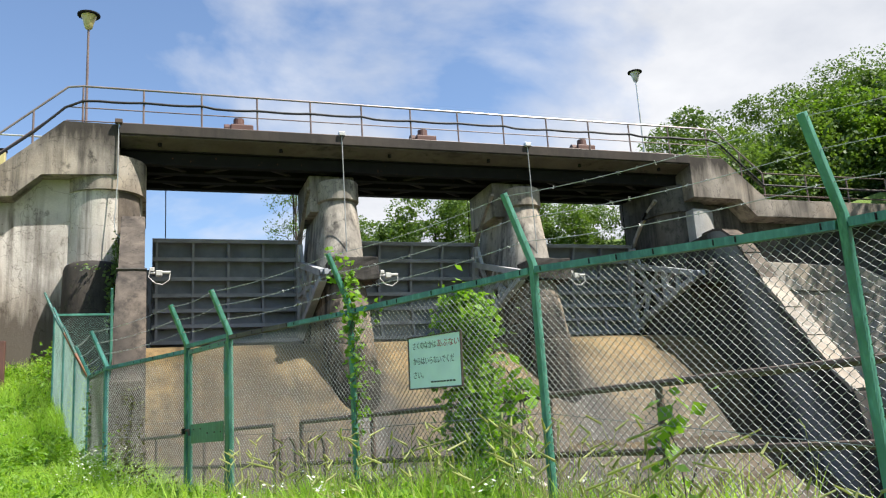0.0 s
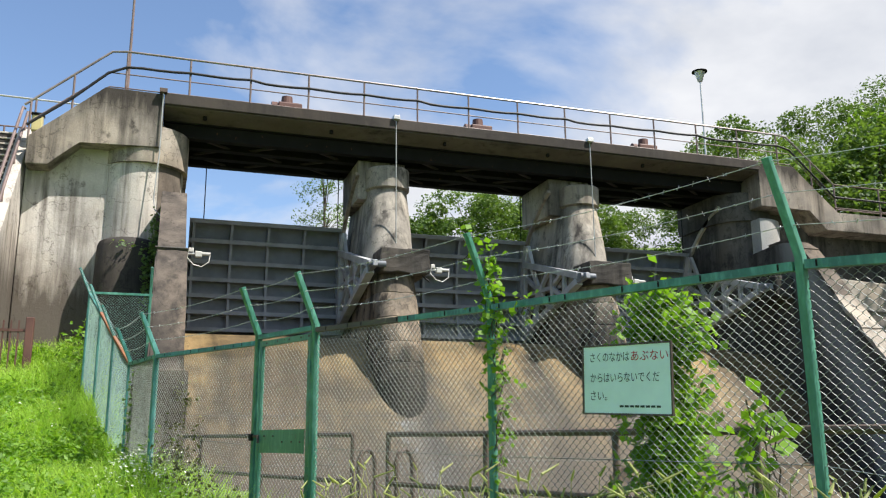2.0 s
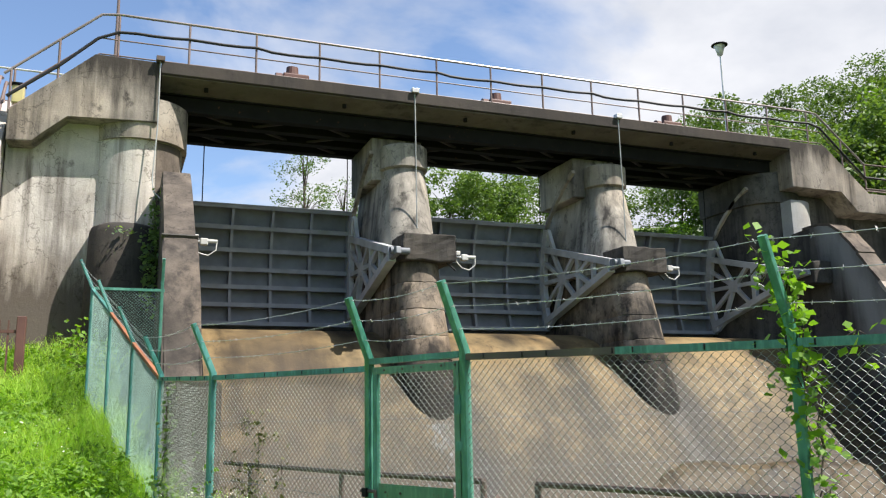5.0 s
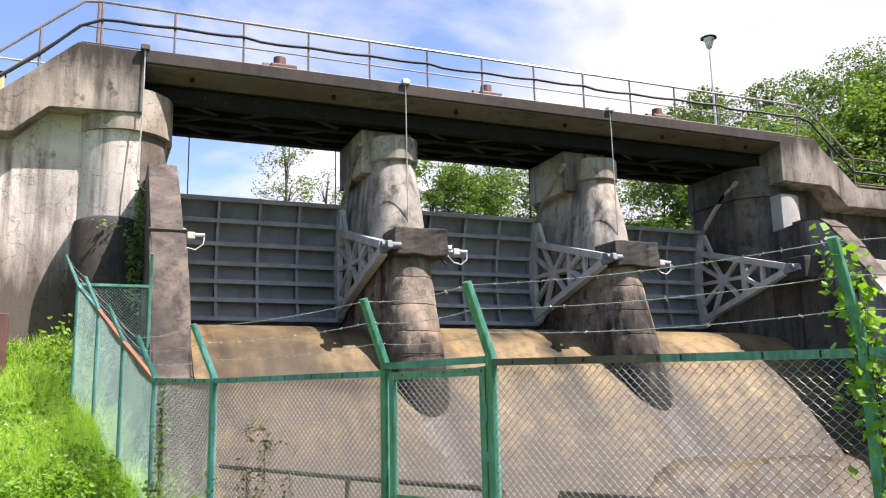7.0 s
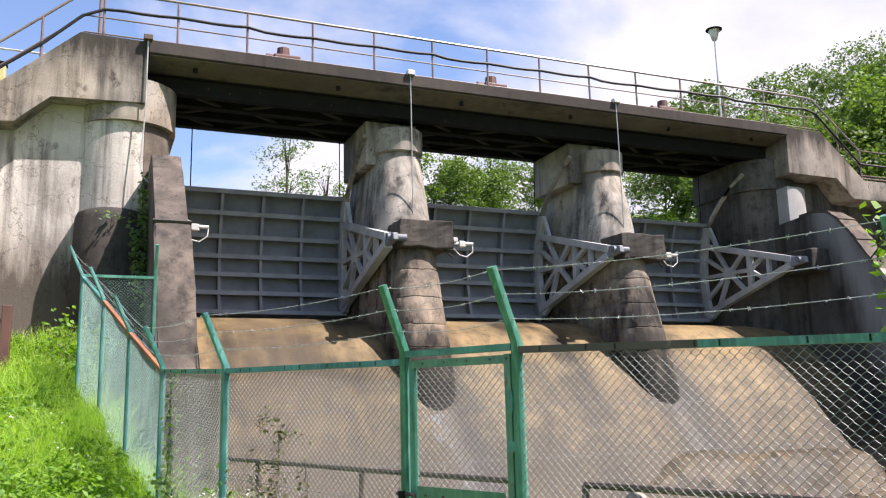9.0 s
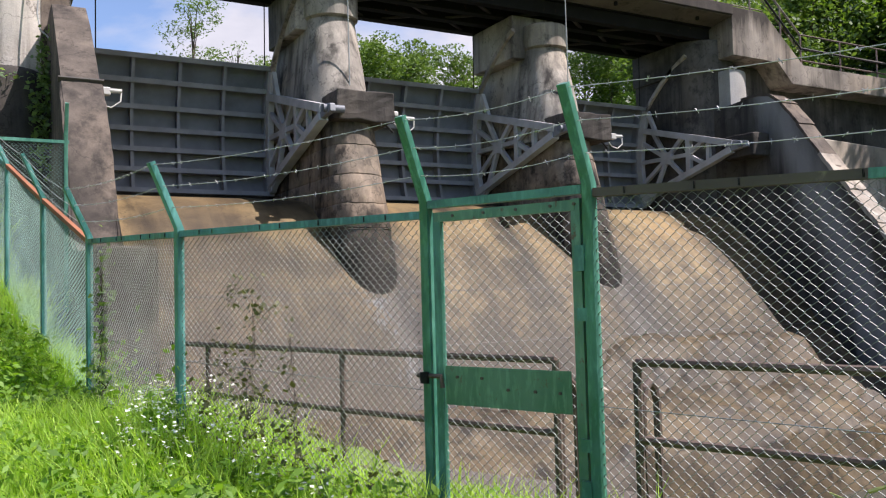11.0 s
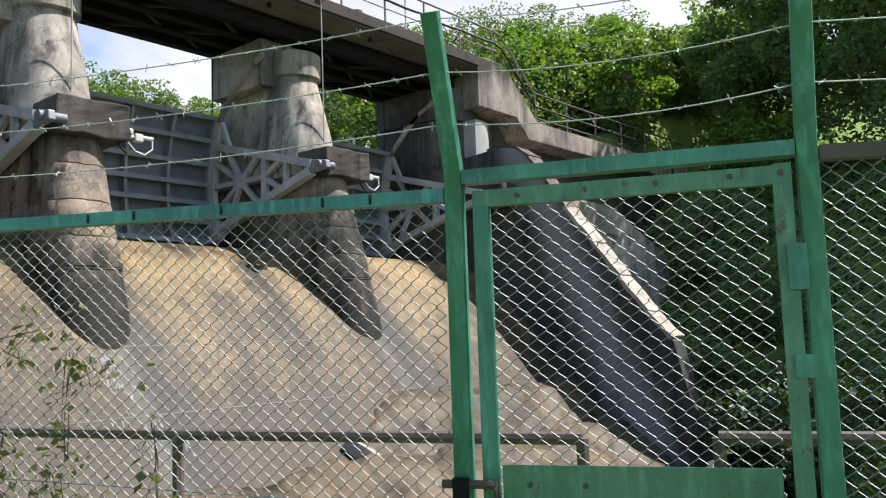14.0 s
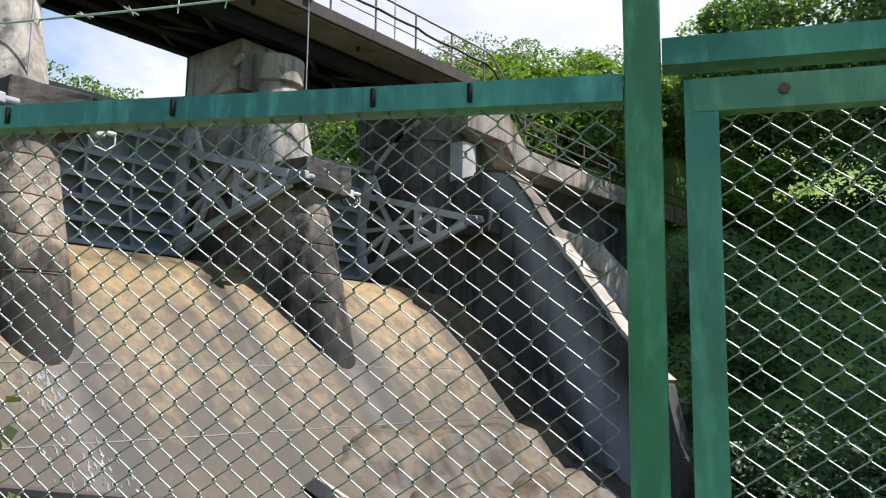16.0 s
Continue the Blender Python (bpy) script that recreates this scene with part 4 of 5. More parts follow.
def gate_sensor(x, y, z):
    k = 0.72
    thing = group_thing("gate_sensor", (x, y, z), "white gate position sensor with a looped cable on a bracket", "sensor", "sensors on the dam")
    add_part("arm", boxed(x - 0.25 * k, x + 0.02 * k, y - 0.05 * k, y + 0.05 * k, z - 0.02 * k, z + 0.04 * k, edge=0.008), M_GALV, thing)
    add_part("housing", boxed(x - 0.02 * k, x + 0.20 * k, y - 0.09 * k, y + 0.09 * k, z - 0.10 * k, z + 0.10 * k, edge=0.02), M_WHITE, thing)
    add_part("float_tube", tube(bmesh.new(), [(x + 0.16 * k, y - 0.04 * k, z + 0.02 * k), (x + 0.46 * k, y - 0.04 * k, z + 0.02 * k)], 0.04, 12), M_WHITE, thing)
    add_part("lid", boxed(x - 0.22 * k, x - 0.06 * k, y - 0.08 * k, y + 0.08 * k, z + 0.05 * k, z + 0.20 * k, edge=0.02), M_WHITE, thing)
    pts = [(x - 0.2 * k, y - 0.1 * k, z + 0.15 * k), (x - 0.25 * k, y - 0.12 * k, z - 0.15 * k), (x - 0.05 * k, y - 0.12 * k, z - 0.36 * k), (x + 0.2 * k, y - 0.12 * k, z - 0.42 * k), (x + 0.42 * k, y - 0.1 * k, z - 0.25 * k), (x + 0.45 * k, y - 0.05 * k, z)]
    add_part("cable", tube(bmesh.new(), pts, 0.014, 6), M_WHITE, thing)
    return thing


gate_sensor(6.48, 20.95, 5.78)
gate_sensor(12.18, 20.95, 5.78)
gate_sensor(0.62, 20.9, 5.82)
for cx in (5.45, 11.15):
    thing = group_thing("bracket_cable", (cx + 0.3, 20.8, 6.2), "black cable draped over the corbel block", "cable", "cables on the corbels")
    add_part("sheath", tube(bmesh.new(), [(cx + 0.1, 21.1, 6.22), (cx + 0.25, 20.76, 6.24), (cx + 0.32, 20.74, 6.0), (cx + 0.45, 20.74, 5.7), (cx + 0.8, 20.8, 5.45)], 0.022, 6), M_CABLE, thing)

bm = bmesh.new()
track = [(24.25, 7.2), (23.9, 7.62), (23.45, 8.02), (22.95, 8.36), (22.45, 8.62)]
for (ya, za), (yb, zb) in zip(track, track[1:]):
    bar(bm, (16.31, ya, za), (16.31, yb, zb), 0.10, 0.10, (1, 0, 0))
tagged(finish("trim_seal_track_right", bm, M_PIER), "pale curved seal track on the abutment", "seal track", kind="structure")

# water running off the pier feet
sp_y = [p[0] for p in PROFILE[2:19]][::-1]
sp_z = [p[1] for p in PROFILE[2:19]][::-1]
w_rng = np.random.default_rng(5)
wv, wf = [], []
for cx, count in ((5.3, 120),):
    for _ in range(count):
        low = w_rng.uniform() < 0.45
        y0 = 18.72 + w_rng.normal(0, 0.16) if low else 19.72 - abs(w_rng.normal(0, 0.25))
        x0 = cx + (0.25 + w_rng.normal() * 0.26 if low else w_rng.normal() * 0.14)
        wide, long = w_rng.uniform(0.005, 0.014), w_rng.uniform(0.03, 0.10)
        row = []
        for u in np.linspace(0, 1, 4):
            y = y0 - long * u
            x = x0 + 0.012 * math.sin(7 * u + x0 * 40)
            z = float(np.interp(y, sp_y, sp_z)) + 0.012
            k = wide * math.sin(math.pi * (0.12 + 0.76 * u))
            row += [(x - k, y, z), (x + k, y, z + 0.006)]
        o = len(wv)
        wv += row
        wf += [(o + 2 * q, o + 2 * q + 1, o + 2 * q + 3, o + 2 * q + 2) for q in range(3)]
v, f = wv, wf
tagged(mesh_object("water_trickle", v, f, M_FOAM), "white splashing water running off the pier feet", "water", kind="stuff")


# ---- stairs and railings at the left end ----
stair = group_thing("concrete_stairs", (-4.3, 20.0, 2.6), "steep concrete stairs with a pale side wall up to the bridge", "stairs")
for k in range(33):
    z = 8.84 - 0.19 * k
    y = 22.6 - 0.16 * k
    add_part("nosing", boxed(-5.18, -3.58, y - 0.2, y - 0.12, z - 0.035, z + 0.006, edge=0.006), M_PALE, stair)
    add_part("step", boxed(-5.2, -3.56, y - 0.18, y + 0.6, z - 0.19, z, edge=0.012), M_DARK, stair)
bm = bmesh.new()
prism(bm, [(22.75, 9.0), (22.5, 9.0), (17.3, 2.83), (17.3, 1.6), (22.75, 1.6)], "x", -3.56, -3.27, 0.02)
add_part("side_wall", bm, M_PALE, stair, "pale sloping side wall")
bm = bmesh.new()
prism(bm, [(22.75, 9.0), (22.5, 9.0), (17.3, 2.83), (17.3, 1.6), (22.75, 1.6)], "x", -5.45, -5.2, 0.02)
add_part("side_wall", bm, M_PALE, stair)
add_part("landing", boxed(-5.4, -3.22, 22.77, 25.0, 2.0, 8.84, edge=0.02), M_SLAB, stair)
srail = group_thing("stair_railing", (-3.4, 20.0, 6.0), "rusty brown pipe railing beside the stairs", "railing")
for dx in (0.0, 0.12):
    add_part("handrail", tube(bmesh.new(), [(-3.40 - dx, 17.4, 3.35 + dx), (-3.40 - dx, 22.5, 9.42 + dx), (-3.40 - dx, 22.8, 9.5 + dx)], 0.035, 8), M_RAIL, srail)
for k in range(6):
    y = 17.6 + 0.97 * k
    z = 2.83 + (y - 17.3) * 1.187
    add_part("post", tube(bmesh.new(), [(-3.42, y, z), (-3.42, y, z + 0.42)], 0.022, 8), M_RAIL, srail)
lrail = group_thing("landing_railing", (-4.4, 22.9, 8.84), "brown pipe railing on the stair landing", "railing")
railing_posts(lrail, [(-5.3, 22.9, 8.84), (-4.3, 24.9, 8.84), (-3.35, 24.9, 8.84), (-5.3, 24.9, 8.84), (-3.3, 22.9, 8.9)], 1.0, M_RAIL)
railing_lines(lrail, [(-5.3, 22.9, 8.84), (-5.3, 24.9, 8.84), (-3.3, 24.9, 8.84)], (1.0, 0.55, 0.15), M_RAIL, 0.022, ("top_rail", "mid_rail", "mid_rail"))
thing = group_thing("far_railing", (-6.5, 25.5, 9.86), "galvanised pipe rail running away from the bridge", "railing")
add_part("top_rail", tube(bmesh.new(), [(-14, 25.5, 11.0), (-2.2, 24.6, 10.55)], 0.028, 8), M_GALV, thing)
railing_posts(thing, [(-12, 25.4, 9.0), (-8, 25.1, 9.0), (-4.5, 24.85, 9.0)], 1.7, M_GALV)
lan = group_thing("stair_light", (-3.1, 22.2, 8.9), "small yellowed square stair light on a post", "light")
add_part("lantern", boxed(-3.2, -2.96, 21.75, 21.98, 8.72, 9.12, edge=0.03), M_SHADE, lan)
add_part("cap", boxed(-3.22, -2.94, 21.73, 22.0, 9.12, 9.17, edge=0.01), M_STEEL, lan)
add_part("stem", tube(bmesh.new(), [(-3.08, 21.86, 8.40), (-3.08, 21.86, 8.74)], 0.03, 8), M_RAIL, lan)

iron = group_thing("iron_fence", (-3.4, 18.5, 2.7), "rusty brown iron picket fence on the grass", "fence")
add_part("end_post", boxed(-2.44, -2.30, 18.43, 18.57, 2.4, 3.92, edge=0.012), M_MOTOR, iron)
for k in range(14):
    x = -2.56 - 0.13 * k
    add_part("picket", boxed(x - 0.014, x + 0.014, 18.486, 18.514, 2.55, 3.86), M_MOTOR, iron)
for z in (2.9, 3.65):
    add_part("rail", boxed(-4.4, -2.44, 18.47, 18.53, z, z + 0.05), M_MOTOR, iron)


# ---- chain link fence ----
def chain_link(name, a, b, top_a, top_b, low_a, low_b, parent, clear=0.0, cell=(0.0257, 0.0244), wire=M_WIRE):
    """Woven zigzag wires between two posts."""
    a, b = np.array(a, float), np.array(b, float)
    length = float(np.hypot(*(b - a)))
    along = (b - a) / length
    out = np.array([along[1], -along[0]])
    w, dv, r = cell[0], cell[1], 0.0026
    n = int((length - 2 * clear) / w)
    k = int(max(top_a - low_a, top_b - low_b) / dv)
    i, j = np.meshgrid(np.arange(n), np.arange(2 * k + 2), indexing="ij")
    half, twist = j // 2, (j % 2) * 2 - 1
    odd = (i + half) % 2
    u = clear + i * w + odd * w
    frac = u / length
    top = top_a + (top_b - top_a) * frac
    low = low_a + (low_b - low_a) * frac
    v = top - half * (top - low) / k - twist * 0.0032
    depth = (odd * 2 - 1) * twist * 0.003 + 0.012 * np.sin(u * 2.1 + v * 1.3) * np.sin(np.pi * frac)
    P = np.stack([a[0] + along[0] * u + out[0] * depth, a[1] + along[1] * u + out[1] * depth, v], -1)
    ring = np.array([[along[0] * c + out[0] * s, along[1] * c + out[1] * s, 0] for c, s in ((1, 0), (-0.5, 0.87), (-0.5, -0.87))]) * r
    V = (P[:, :, None, :] + ring[None, None]).reshape(-1, 3)
    base = (i * (2 * k + 2) + j)[:, :-1].reshape(-1) * 3
    F = np.concatenate([np.stack([base + p, base + q, base + q + 3, base + p + 3], -1) for p, q in ((0, 1), (1, 2), (2, 0))])
    ob = mesh_object(name, V, F, wire)
    return under(ob, parent)


fence = group_thing("chain_link_fence", (1.0, 8.0, 0.7), "green steel chain link fence topped with barbed wire", "fence")


def square_post(x, y, z0, z1, along, material=M_GREEN, w=0.05, name="post", arm=True, parent=None):
    bm = bmesh.new()
    c, s = along
    out = Vector((s, -c, 0))
    if out.x > 0:
        out = -out
    al = Vector((c, s, 0))
    h = w / 2
    rings = [[Vector((x, y, z)) + al * p * h + out * q * h for p, q in ((-1, -1), (1, -1), (1, 1), (-1, 1))] for z in (z0, z1)]
    if arm:
        tip = Vector((x, y, z1)) + out * 0.20 + Vector((0, 0, 0.44))
        tilt = Vector((0, 0, 1)) * 0.41 - out * 0.9
        nor = out * 0.9 + Vector((0, 0, -0.4))
        rings.append([tip + al * p * h * 0.95 + nor * q * h * 0.8 for p, q in ((-1, -1), (1, -1), (1, 1), (-1, 1))])
    loft(bm, rings)
    long_edges = [e for e in bm.edges if e.calc_length() > 0.2]
    bmesh.ops.bevel(bm, geom=long_edges, offset=0.007, segments=2, affect="EDGES", profile=0.5)
    ob = add_part(name, bm, material, parent or fence, "", True)
    return out


ARMS = []
for i, ((x, y), top) in enumerate(zip(FENCE, FENCE_TOP)):
    p, q = FENCE[max(i - 1, 0)], FENCE[min(i + 1, len(FENCE) - 1)]
    d = Vector((q[0] - p[0], q[1] - p[1])).normalized()
    z0 = float(land(x, y)) - 0.2
    out = square_post(x, y, z0, top + 0.02, (d.x, d.y), M_TEAL if i < 2 else M_GREEN, w=0.055 if i < 4 else 0.043)
    ARMS.append((Vector((x, y, top + 0.02)), out))

for i in range(len(FENCE) - 1):
    (xa, ya), (xb, yb) = FENCE[i], FENCE[i + 1]
    ta, tb = FENCE_TOP[i], FENCE_TOP[i + 1]
    la, lb = float(land(xa, ya)) + 0.02, float(land(xb, yb)) + 0.02
    if i == 2:
        continue
    d = Vector((xb - xa, yb - ya)).normalized()
    rusty = i == 3
    bm = bmesh.new()
    drop_a, drop_b = (0.02, 0.045) if i == 1 else (0.02, 0.02)
    a0 = Vector((xa, ya, ta - drop_a)) + Vector((d.x, d.y, 0)) * 0.03
    b0 = Vector((xb, yb, tb - drop_b)) - Vector((d.x, d.y, 0)) * 0.03
    if rusty:
        mid = a0.lerp(b0, 0.55)
        bar(bm, a0, mid, 0.045, 0.04)
        add_part("top_rail", bm, M_RUST, fence, "rust-browned length of top rail")
        bm = bmesh.new()
        bar(bm, mid, b0, 0.045, 0.04)
        add_part("top_rail", bm, M_GREEN, fence)
    else:
        bar(bm, a0, b0, 0.045, 0.042)
        add_part("top_rail", bm, M_TEAL if i < 2 else M_GREEN, fence)
    n_clip = 7
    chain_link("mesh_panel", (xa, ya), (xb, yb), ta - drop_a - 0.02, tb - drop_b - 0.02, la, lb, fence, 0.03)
    for k in range(n_clip):
        p = a0.lerp(b0, (k + 0.5 + 0.3 * math.sin(3.7 * k + i)) / n_clip)
        off = ARMS[i][1] * 0.026
        add_part("clip", boxed(p.x + off.x - 0.003, p.x + off.x + 0.003, p.y + off.y - 0.003, p.y + off.y + 0.003, p.z - 0.014, p.z + 0.016), M_STEEL, fence, "")
    # tension wire
    add_part("tension_wire", tube(bmesh.new(), [(xa, ya, (ta + la) / 2 - 0.05), (xb, yb, (tb + lb) / 2 - 0.05)], 0.0022, 5), M_WIRE, fence)


def barbed(points, parent, rng):
    """Twisted strand with barbs through the given places."""
    pts = []
    for p, q in zip(points, points[1:]):
        m = 8
        for k in range(m):
            u = k / m
            s = p.lerp(q, u)
            s.z -= 0.035 * 4 * u * (1 - u)
            pts.append(s)
    pts.append(points[-1])
    strand = add_part("barbed_wire", tube(bmesh.new(), pts, 0.0021, 5), M_BARB, parent, "galvanised barbed wire strand")
    bm = bmesh.new()
    for p, q in zip(pts, pts[1:]):
        length = (q - p).length
        for k in range(max(1, int(length / 0.085))):
            c = p.lerp(q, (k + 0.5) / max(1, int(length / 0.085)))
            for _ in range(2):
                v = Vector(rng.normal(size=3)).normalized() * 0.014
                tube(bm, [c - v, c + v], 0.0014, 3)
    barbs = add_part("barbing", bm, M_BARB, parent)
    barbs["kind"] = "stuff"


for u in (0.32, 0.64, 0.96):
    barbed([p + out * 0.20 * u + Vector((0, 0, 0.44 * u)) for p, out in ARMS], fence, RNG)

# side run up the bank
SIDE = [(-0.42, 13.28, 2.69), (-0.71, 14.62, 3.20), (-1.00, 16.0, 3.74), (-1.3, 17.4, 4.27)]
side = group_thing("side_fence", (-0.8, 15.0, 1.6), "green chain link fence climbing the grass bank", "fence")
out_s = Vector((-0.97, -0.2, 0))
tips = [ARMS[0][0].copy()]
for (x, y, z), (x1, y1, z1) in zip(SIDE, SIDE[1:]):
    d = Vector((x1 - x, y1 - y)).normalized()
    square_post(x1, y1, float(land(x1, y1)) - 0.2, z1, (d.x, d.y), M_TEAL, parent=side)
    add_part("top_rail", bar(bmesh.new(), (x, y, z - 0.02), (x1, y1, z1 - 0.02), 0.045, 0.042), M_ORANGE if y < 15 else M_TEAL, side)
    chain_link("mesh_panel", (x, y), (x1, y1), z - 0.03, z1 - 0.03, float(land(x, y)), float(land(x1, y1)), side, 0.03, wire=M_WIRE_GREEN)
for u in (0.32, 0.64, 0.96):
    barbed([Vector(p) + out_s * 0.2 * u + Vector((0, 0, 0.44 * u)) for p in SIDE], side, RNG)
x, y, z = SIDE[-1]
square_post(-0.26, y, 2.0, z + 0.05, (1, 0), parent=side)
add_part("top_rail", bar(bmesh.new(), (x, y, z), (-0.22, y, z), 0.045, 0.042), M_GREEN, side)
chain_link("mesh_panel", (x, y), (-0.22, y), z - 0.02, z - 0.02, 2.2, 2.2, side, 0.03, wire=M_WIRE_GREEN)

# gate in the fence
gate = group_thing("fence_gate", (1.0, 8.65, 0.8), "green steel mesh gate with a solid middle plate, shut", "gate")
GA, GB = Vector((FENCE[2][0], FENCE[2][1], 0)), Vector((FENCE[3][0], FENCE[3][1], 0))
gd = (GB - GA).normalized()
go = Vector((gd.y, -gd.x, 0))
if go.x > 0:
    go = -go


def gate_point(u, z, off=0.0):
    p = GA.lerp(GB, u) + go * off
    return (p.x, p.y, z)


add_part("lintel", bar(bmesh.new(), gate_point(0.03, 2.605), gate_point(0.97, 2.60), 0.05, 0.042), M_GREEN, gate, "green angle bar over the gate")
for u, mat in ((0.085, M_GREEN), (0.933, M_GREEN_PALE)):
    add_part("stile", bar(bmesh.new(), gate_point(u, 0.78, 0.004), gate_point(u, 2.56, 0.004), 0.03, 0.048, gd), mat, gate)
add_part("frame_top", bar(bmesh.new(), gate_point(0.07, 2.535, 0.006), gate_point(0.93, 2.53, 0.006), 0.03, 0.05), M_GREEN_PALE, gate, "faded peeling top frame")
add_part("frame_bottom", bar(bmesh.new(), gate_point(0.07, 0.80, 0.006), gate_point(0.93, 0.80, 0.006), 0.03, 0.05), M_GREEN, gate)
add_part("middle_plate", bar(bmesh.new(), gate_point(0.12, 1.655, 0.012), gate_point(0.88, 1.655, 0.012), 0.006, 0.20), M_GREEN_PALE, gate, "rust-spotted green plate")
for u in (0.2, 0.36, 0.52, 0.68, 0.82):
    add_part("rivet", tube(bmesh.new(), [gate_point(u, 1.70 - 0.05 * (u > 0.5), 0.014), gate_point(u, 1.70 - 0.05 * (u > 0.5), 0.024)], 0.008, 8), M_RUST, gate)
for u in (0.2, 0.4, 0.6, 0.8, 0.93):
    add_part("rivet", tube(bmesh.new(), [gate_point(u, 2.535, 0.018), gate_point(u, 2.535, 0.028)], 0.008, 8), M_RUST, gate)
for z in (2.28, 1.2):
    add_part("hinge", bar(bmesh.new(), gate_point(0.955, z - 0.06, 0.02), gate_point(0.955, z + 0.06, 0.02), 0.03, 0.05, gd), M_GREEN, gate)
for z in (2.02, 1.42):
    add_part("hinge_plate", bar(bmesh.new(), gate_point(0.93, z, 0.024), gate_point(0.985, z, 0.024), 0.008, 0.06), M_GREEN, gate)
add_part("latch", tube(bmesh.new(), [gate_point(-0.06, 1.70, 0.03), gate_point(0.10, 1.70, 0.03), gate_point(0.11, 1.64, 0.03)], 0.013, 8), M_RUST, gate, "rusty slide latch")
add_part("padlock", bar(bmesh.new(), gate_point(0.0, 1.66, 0.045), gate_point(0.0, 1.72, 0.045), 0.02, 0.045, gd), M_STEEL, gate)
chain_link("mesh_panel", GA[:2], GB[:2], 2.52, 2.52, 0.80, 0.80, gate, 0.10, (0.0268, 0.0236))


# ---- guard rail inside the fence ----
def guard_rail(pts, post_at, label):
    thing = group_thing("guard_rail", (pts[0][0], pts[0][1], 0.75), label, "guard rail", "guard rails above the channel")
    for z in (1.71, 1.27):
        add_part("rail", tube(bmesh.new(), [(x, y, z) for x, y in pts], 0.026, 8), M_RUST, thing)
    for x, y in post_at:
        add_part("post", tube(bmesh.new(), [(x, y, 0.3), (x, y, 1.71)], 0.026, 8), M_RUST, thing)
    return thing


guard_rail([(0.35, 13.6), (1.12, 11.12), (1.77, 9.3)], [(0.55, 12.95), (1.12, 11.12), (1.77, 9.3)], "rusty brown pipe guard rail beside the channel")
guard_rail([(2.0, 8.84), (2.95, 6.35), (3.6, 4.3), (4.25, 2.2), (4.9, 0.1)], [(2.0, 8.84), (2.48, 7.6), (2.95, 6.35), (3.28, 5.3), (3.6, 4.3), (4.25, 2.2)], "rusty brown pipe guard rail beside the channel")
for x, y in ((1.80, 9.36), (2.05, 8.9)):
    thing = group_thing("step_rail", (x, y, 0.7), "rusty pipe handrail of steps down to the channel", "handrail", "handrails at the channel steps")
    add_part("rail", tube(bmesh.new(), [(x + 0.05, y + 0.02, 0.3), (x + 0.05, y + 0.02, 1.46), (x + 0.08, y + 0.03, 1.54), (x + 0.14, y + 0.05, 1.57), (x + 0.20, y + 0.08, 1.53), (x + 0.23, y + 0.09, 1.45), (x + 0.24, y + 0.1, 0.2)], 0.026, 8), M_RUST, thing)

# ---- warning sign ----
sign = group_thing("warning_sign", (2.31, 5.1, 1.98), "pale green warning sign with hand-sized black and red writing", "sign")
sd = Vector((FENCE[5][0] - FENCE[4][0], FENCE[5][1] - FENCE[4][1], 0)).normalized()
so = Vector((sd.y, -sd.x, 0))
if so.x > 0:
    so = -so
SC = Vector((2.335, 5.105, 1.983)) + so * 0.03
rot = Matrix((sd, Vector((0, 0, 1)), so)).transposed().to_4x4()
tiltm = Matrix.Rotation(radians(-2.2), 4, "Z")
SM = Matrix.Translation(SC) @ rot @ tiltm @ Matrix.Scale(0.955, 4)
bm = boxed(-0.32, 0.32, -0.195, 0.195, -0.006, 0.0, edge=0.002)
bm.transform(SM)
add_part("panel", bm, M_SIGN, sign, "pale green painted panel")
for x0, x1, y0, y1 in ((-0.325, 0.325, 0.19, 0.2), (-0.325, 0.325, -0.2, -0.19), (-0.325, -0.315, -0.19, 0.19), (0.315, 0.325, -0.19, 0.19)):
    bm = boxed(x0, x1, y0, y1, -0.008, 0.006)
    bm.transform(SM)
    add_part("edge_strip", bm, M_RUST, sign)


def lettering(text, x, y, size, material, width):
    cu = bpy.data.curves.new("writing", "FONT")
    cu.body, cu.size, cu.offset = text, size, 0.0
    ob = bpy.data.objects.new("writing", cu)
    scene.collection.objects.link(ob)
    bpy.context.view_layer.update()
    me = bpy.data.meshes.new_from_object(ob.evaluated_get(bpy.context.evaluated_depsgraph_get()))
    bpy.data.objects.remove(ob)
    co = np.array([v.co for v in me.vertices]) if len(me.vertices) else np.zeros((0, 3))
    k = width / max(1e-6, co[:, 0].max() - co[:, 0].min()) if len(co) else 1
    x_min = co[:, 0].min() if len(co) else 0
    for v in me.vertices:
        v.co = ((v.co.x - x_min) * k + x, v.co.y + y, 0.002)
    me.transform(SM)
    me.materials.clear()
    me.materials.append(material)
    return under(new("writing", me), sign)


lettering("さくのなかは", -0.262, 0.105, 0.062, M_INK, 0.292)
lettering("あぶない", 0.045, 0.105, 0.064, M_RED, 0.255)
lettering("からはいらないでくだ", -0.262, -0.012, 0.062, M_INK, 0.50)
lettering("さい。", -0.262, -0.115, 0.062, M_INK, 0.125)
for k in range(8):
    bm = boxed(-0.045 + 0.037 * k, -0.045 + 0.037 * k + 0.028, -0.157, -0.145, 0.001, 0.0025)
    bm.transform(SM)
    add_part("text_bar", bm, M_INK, sign)


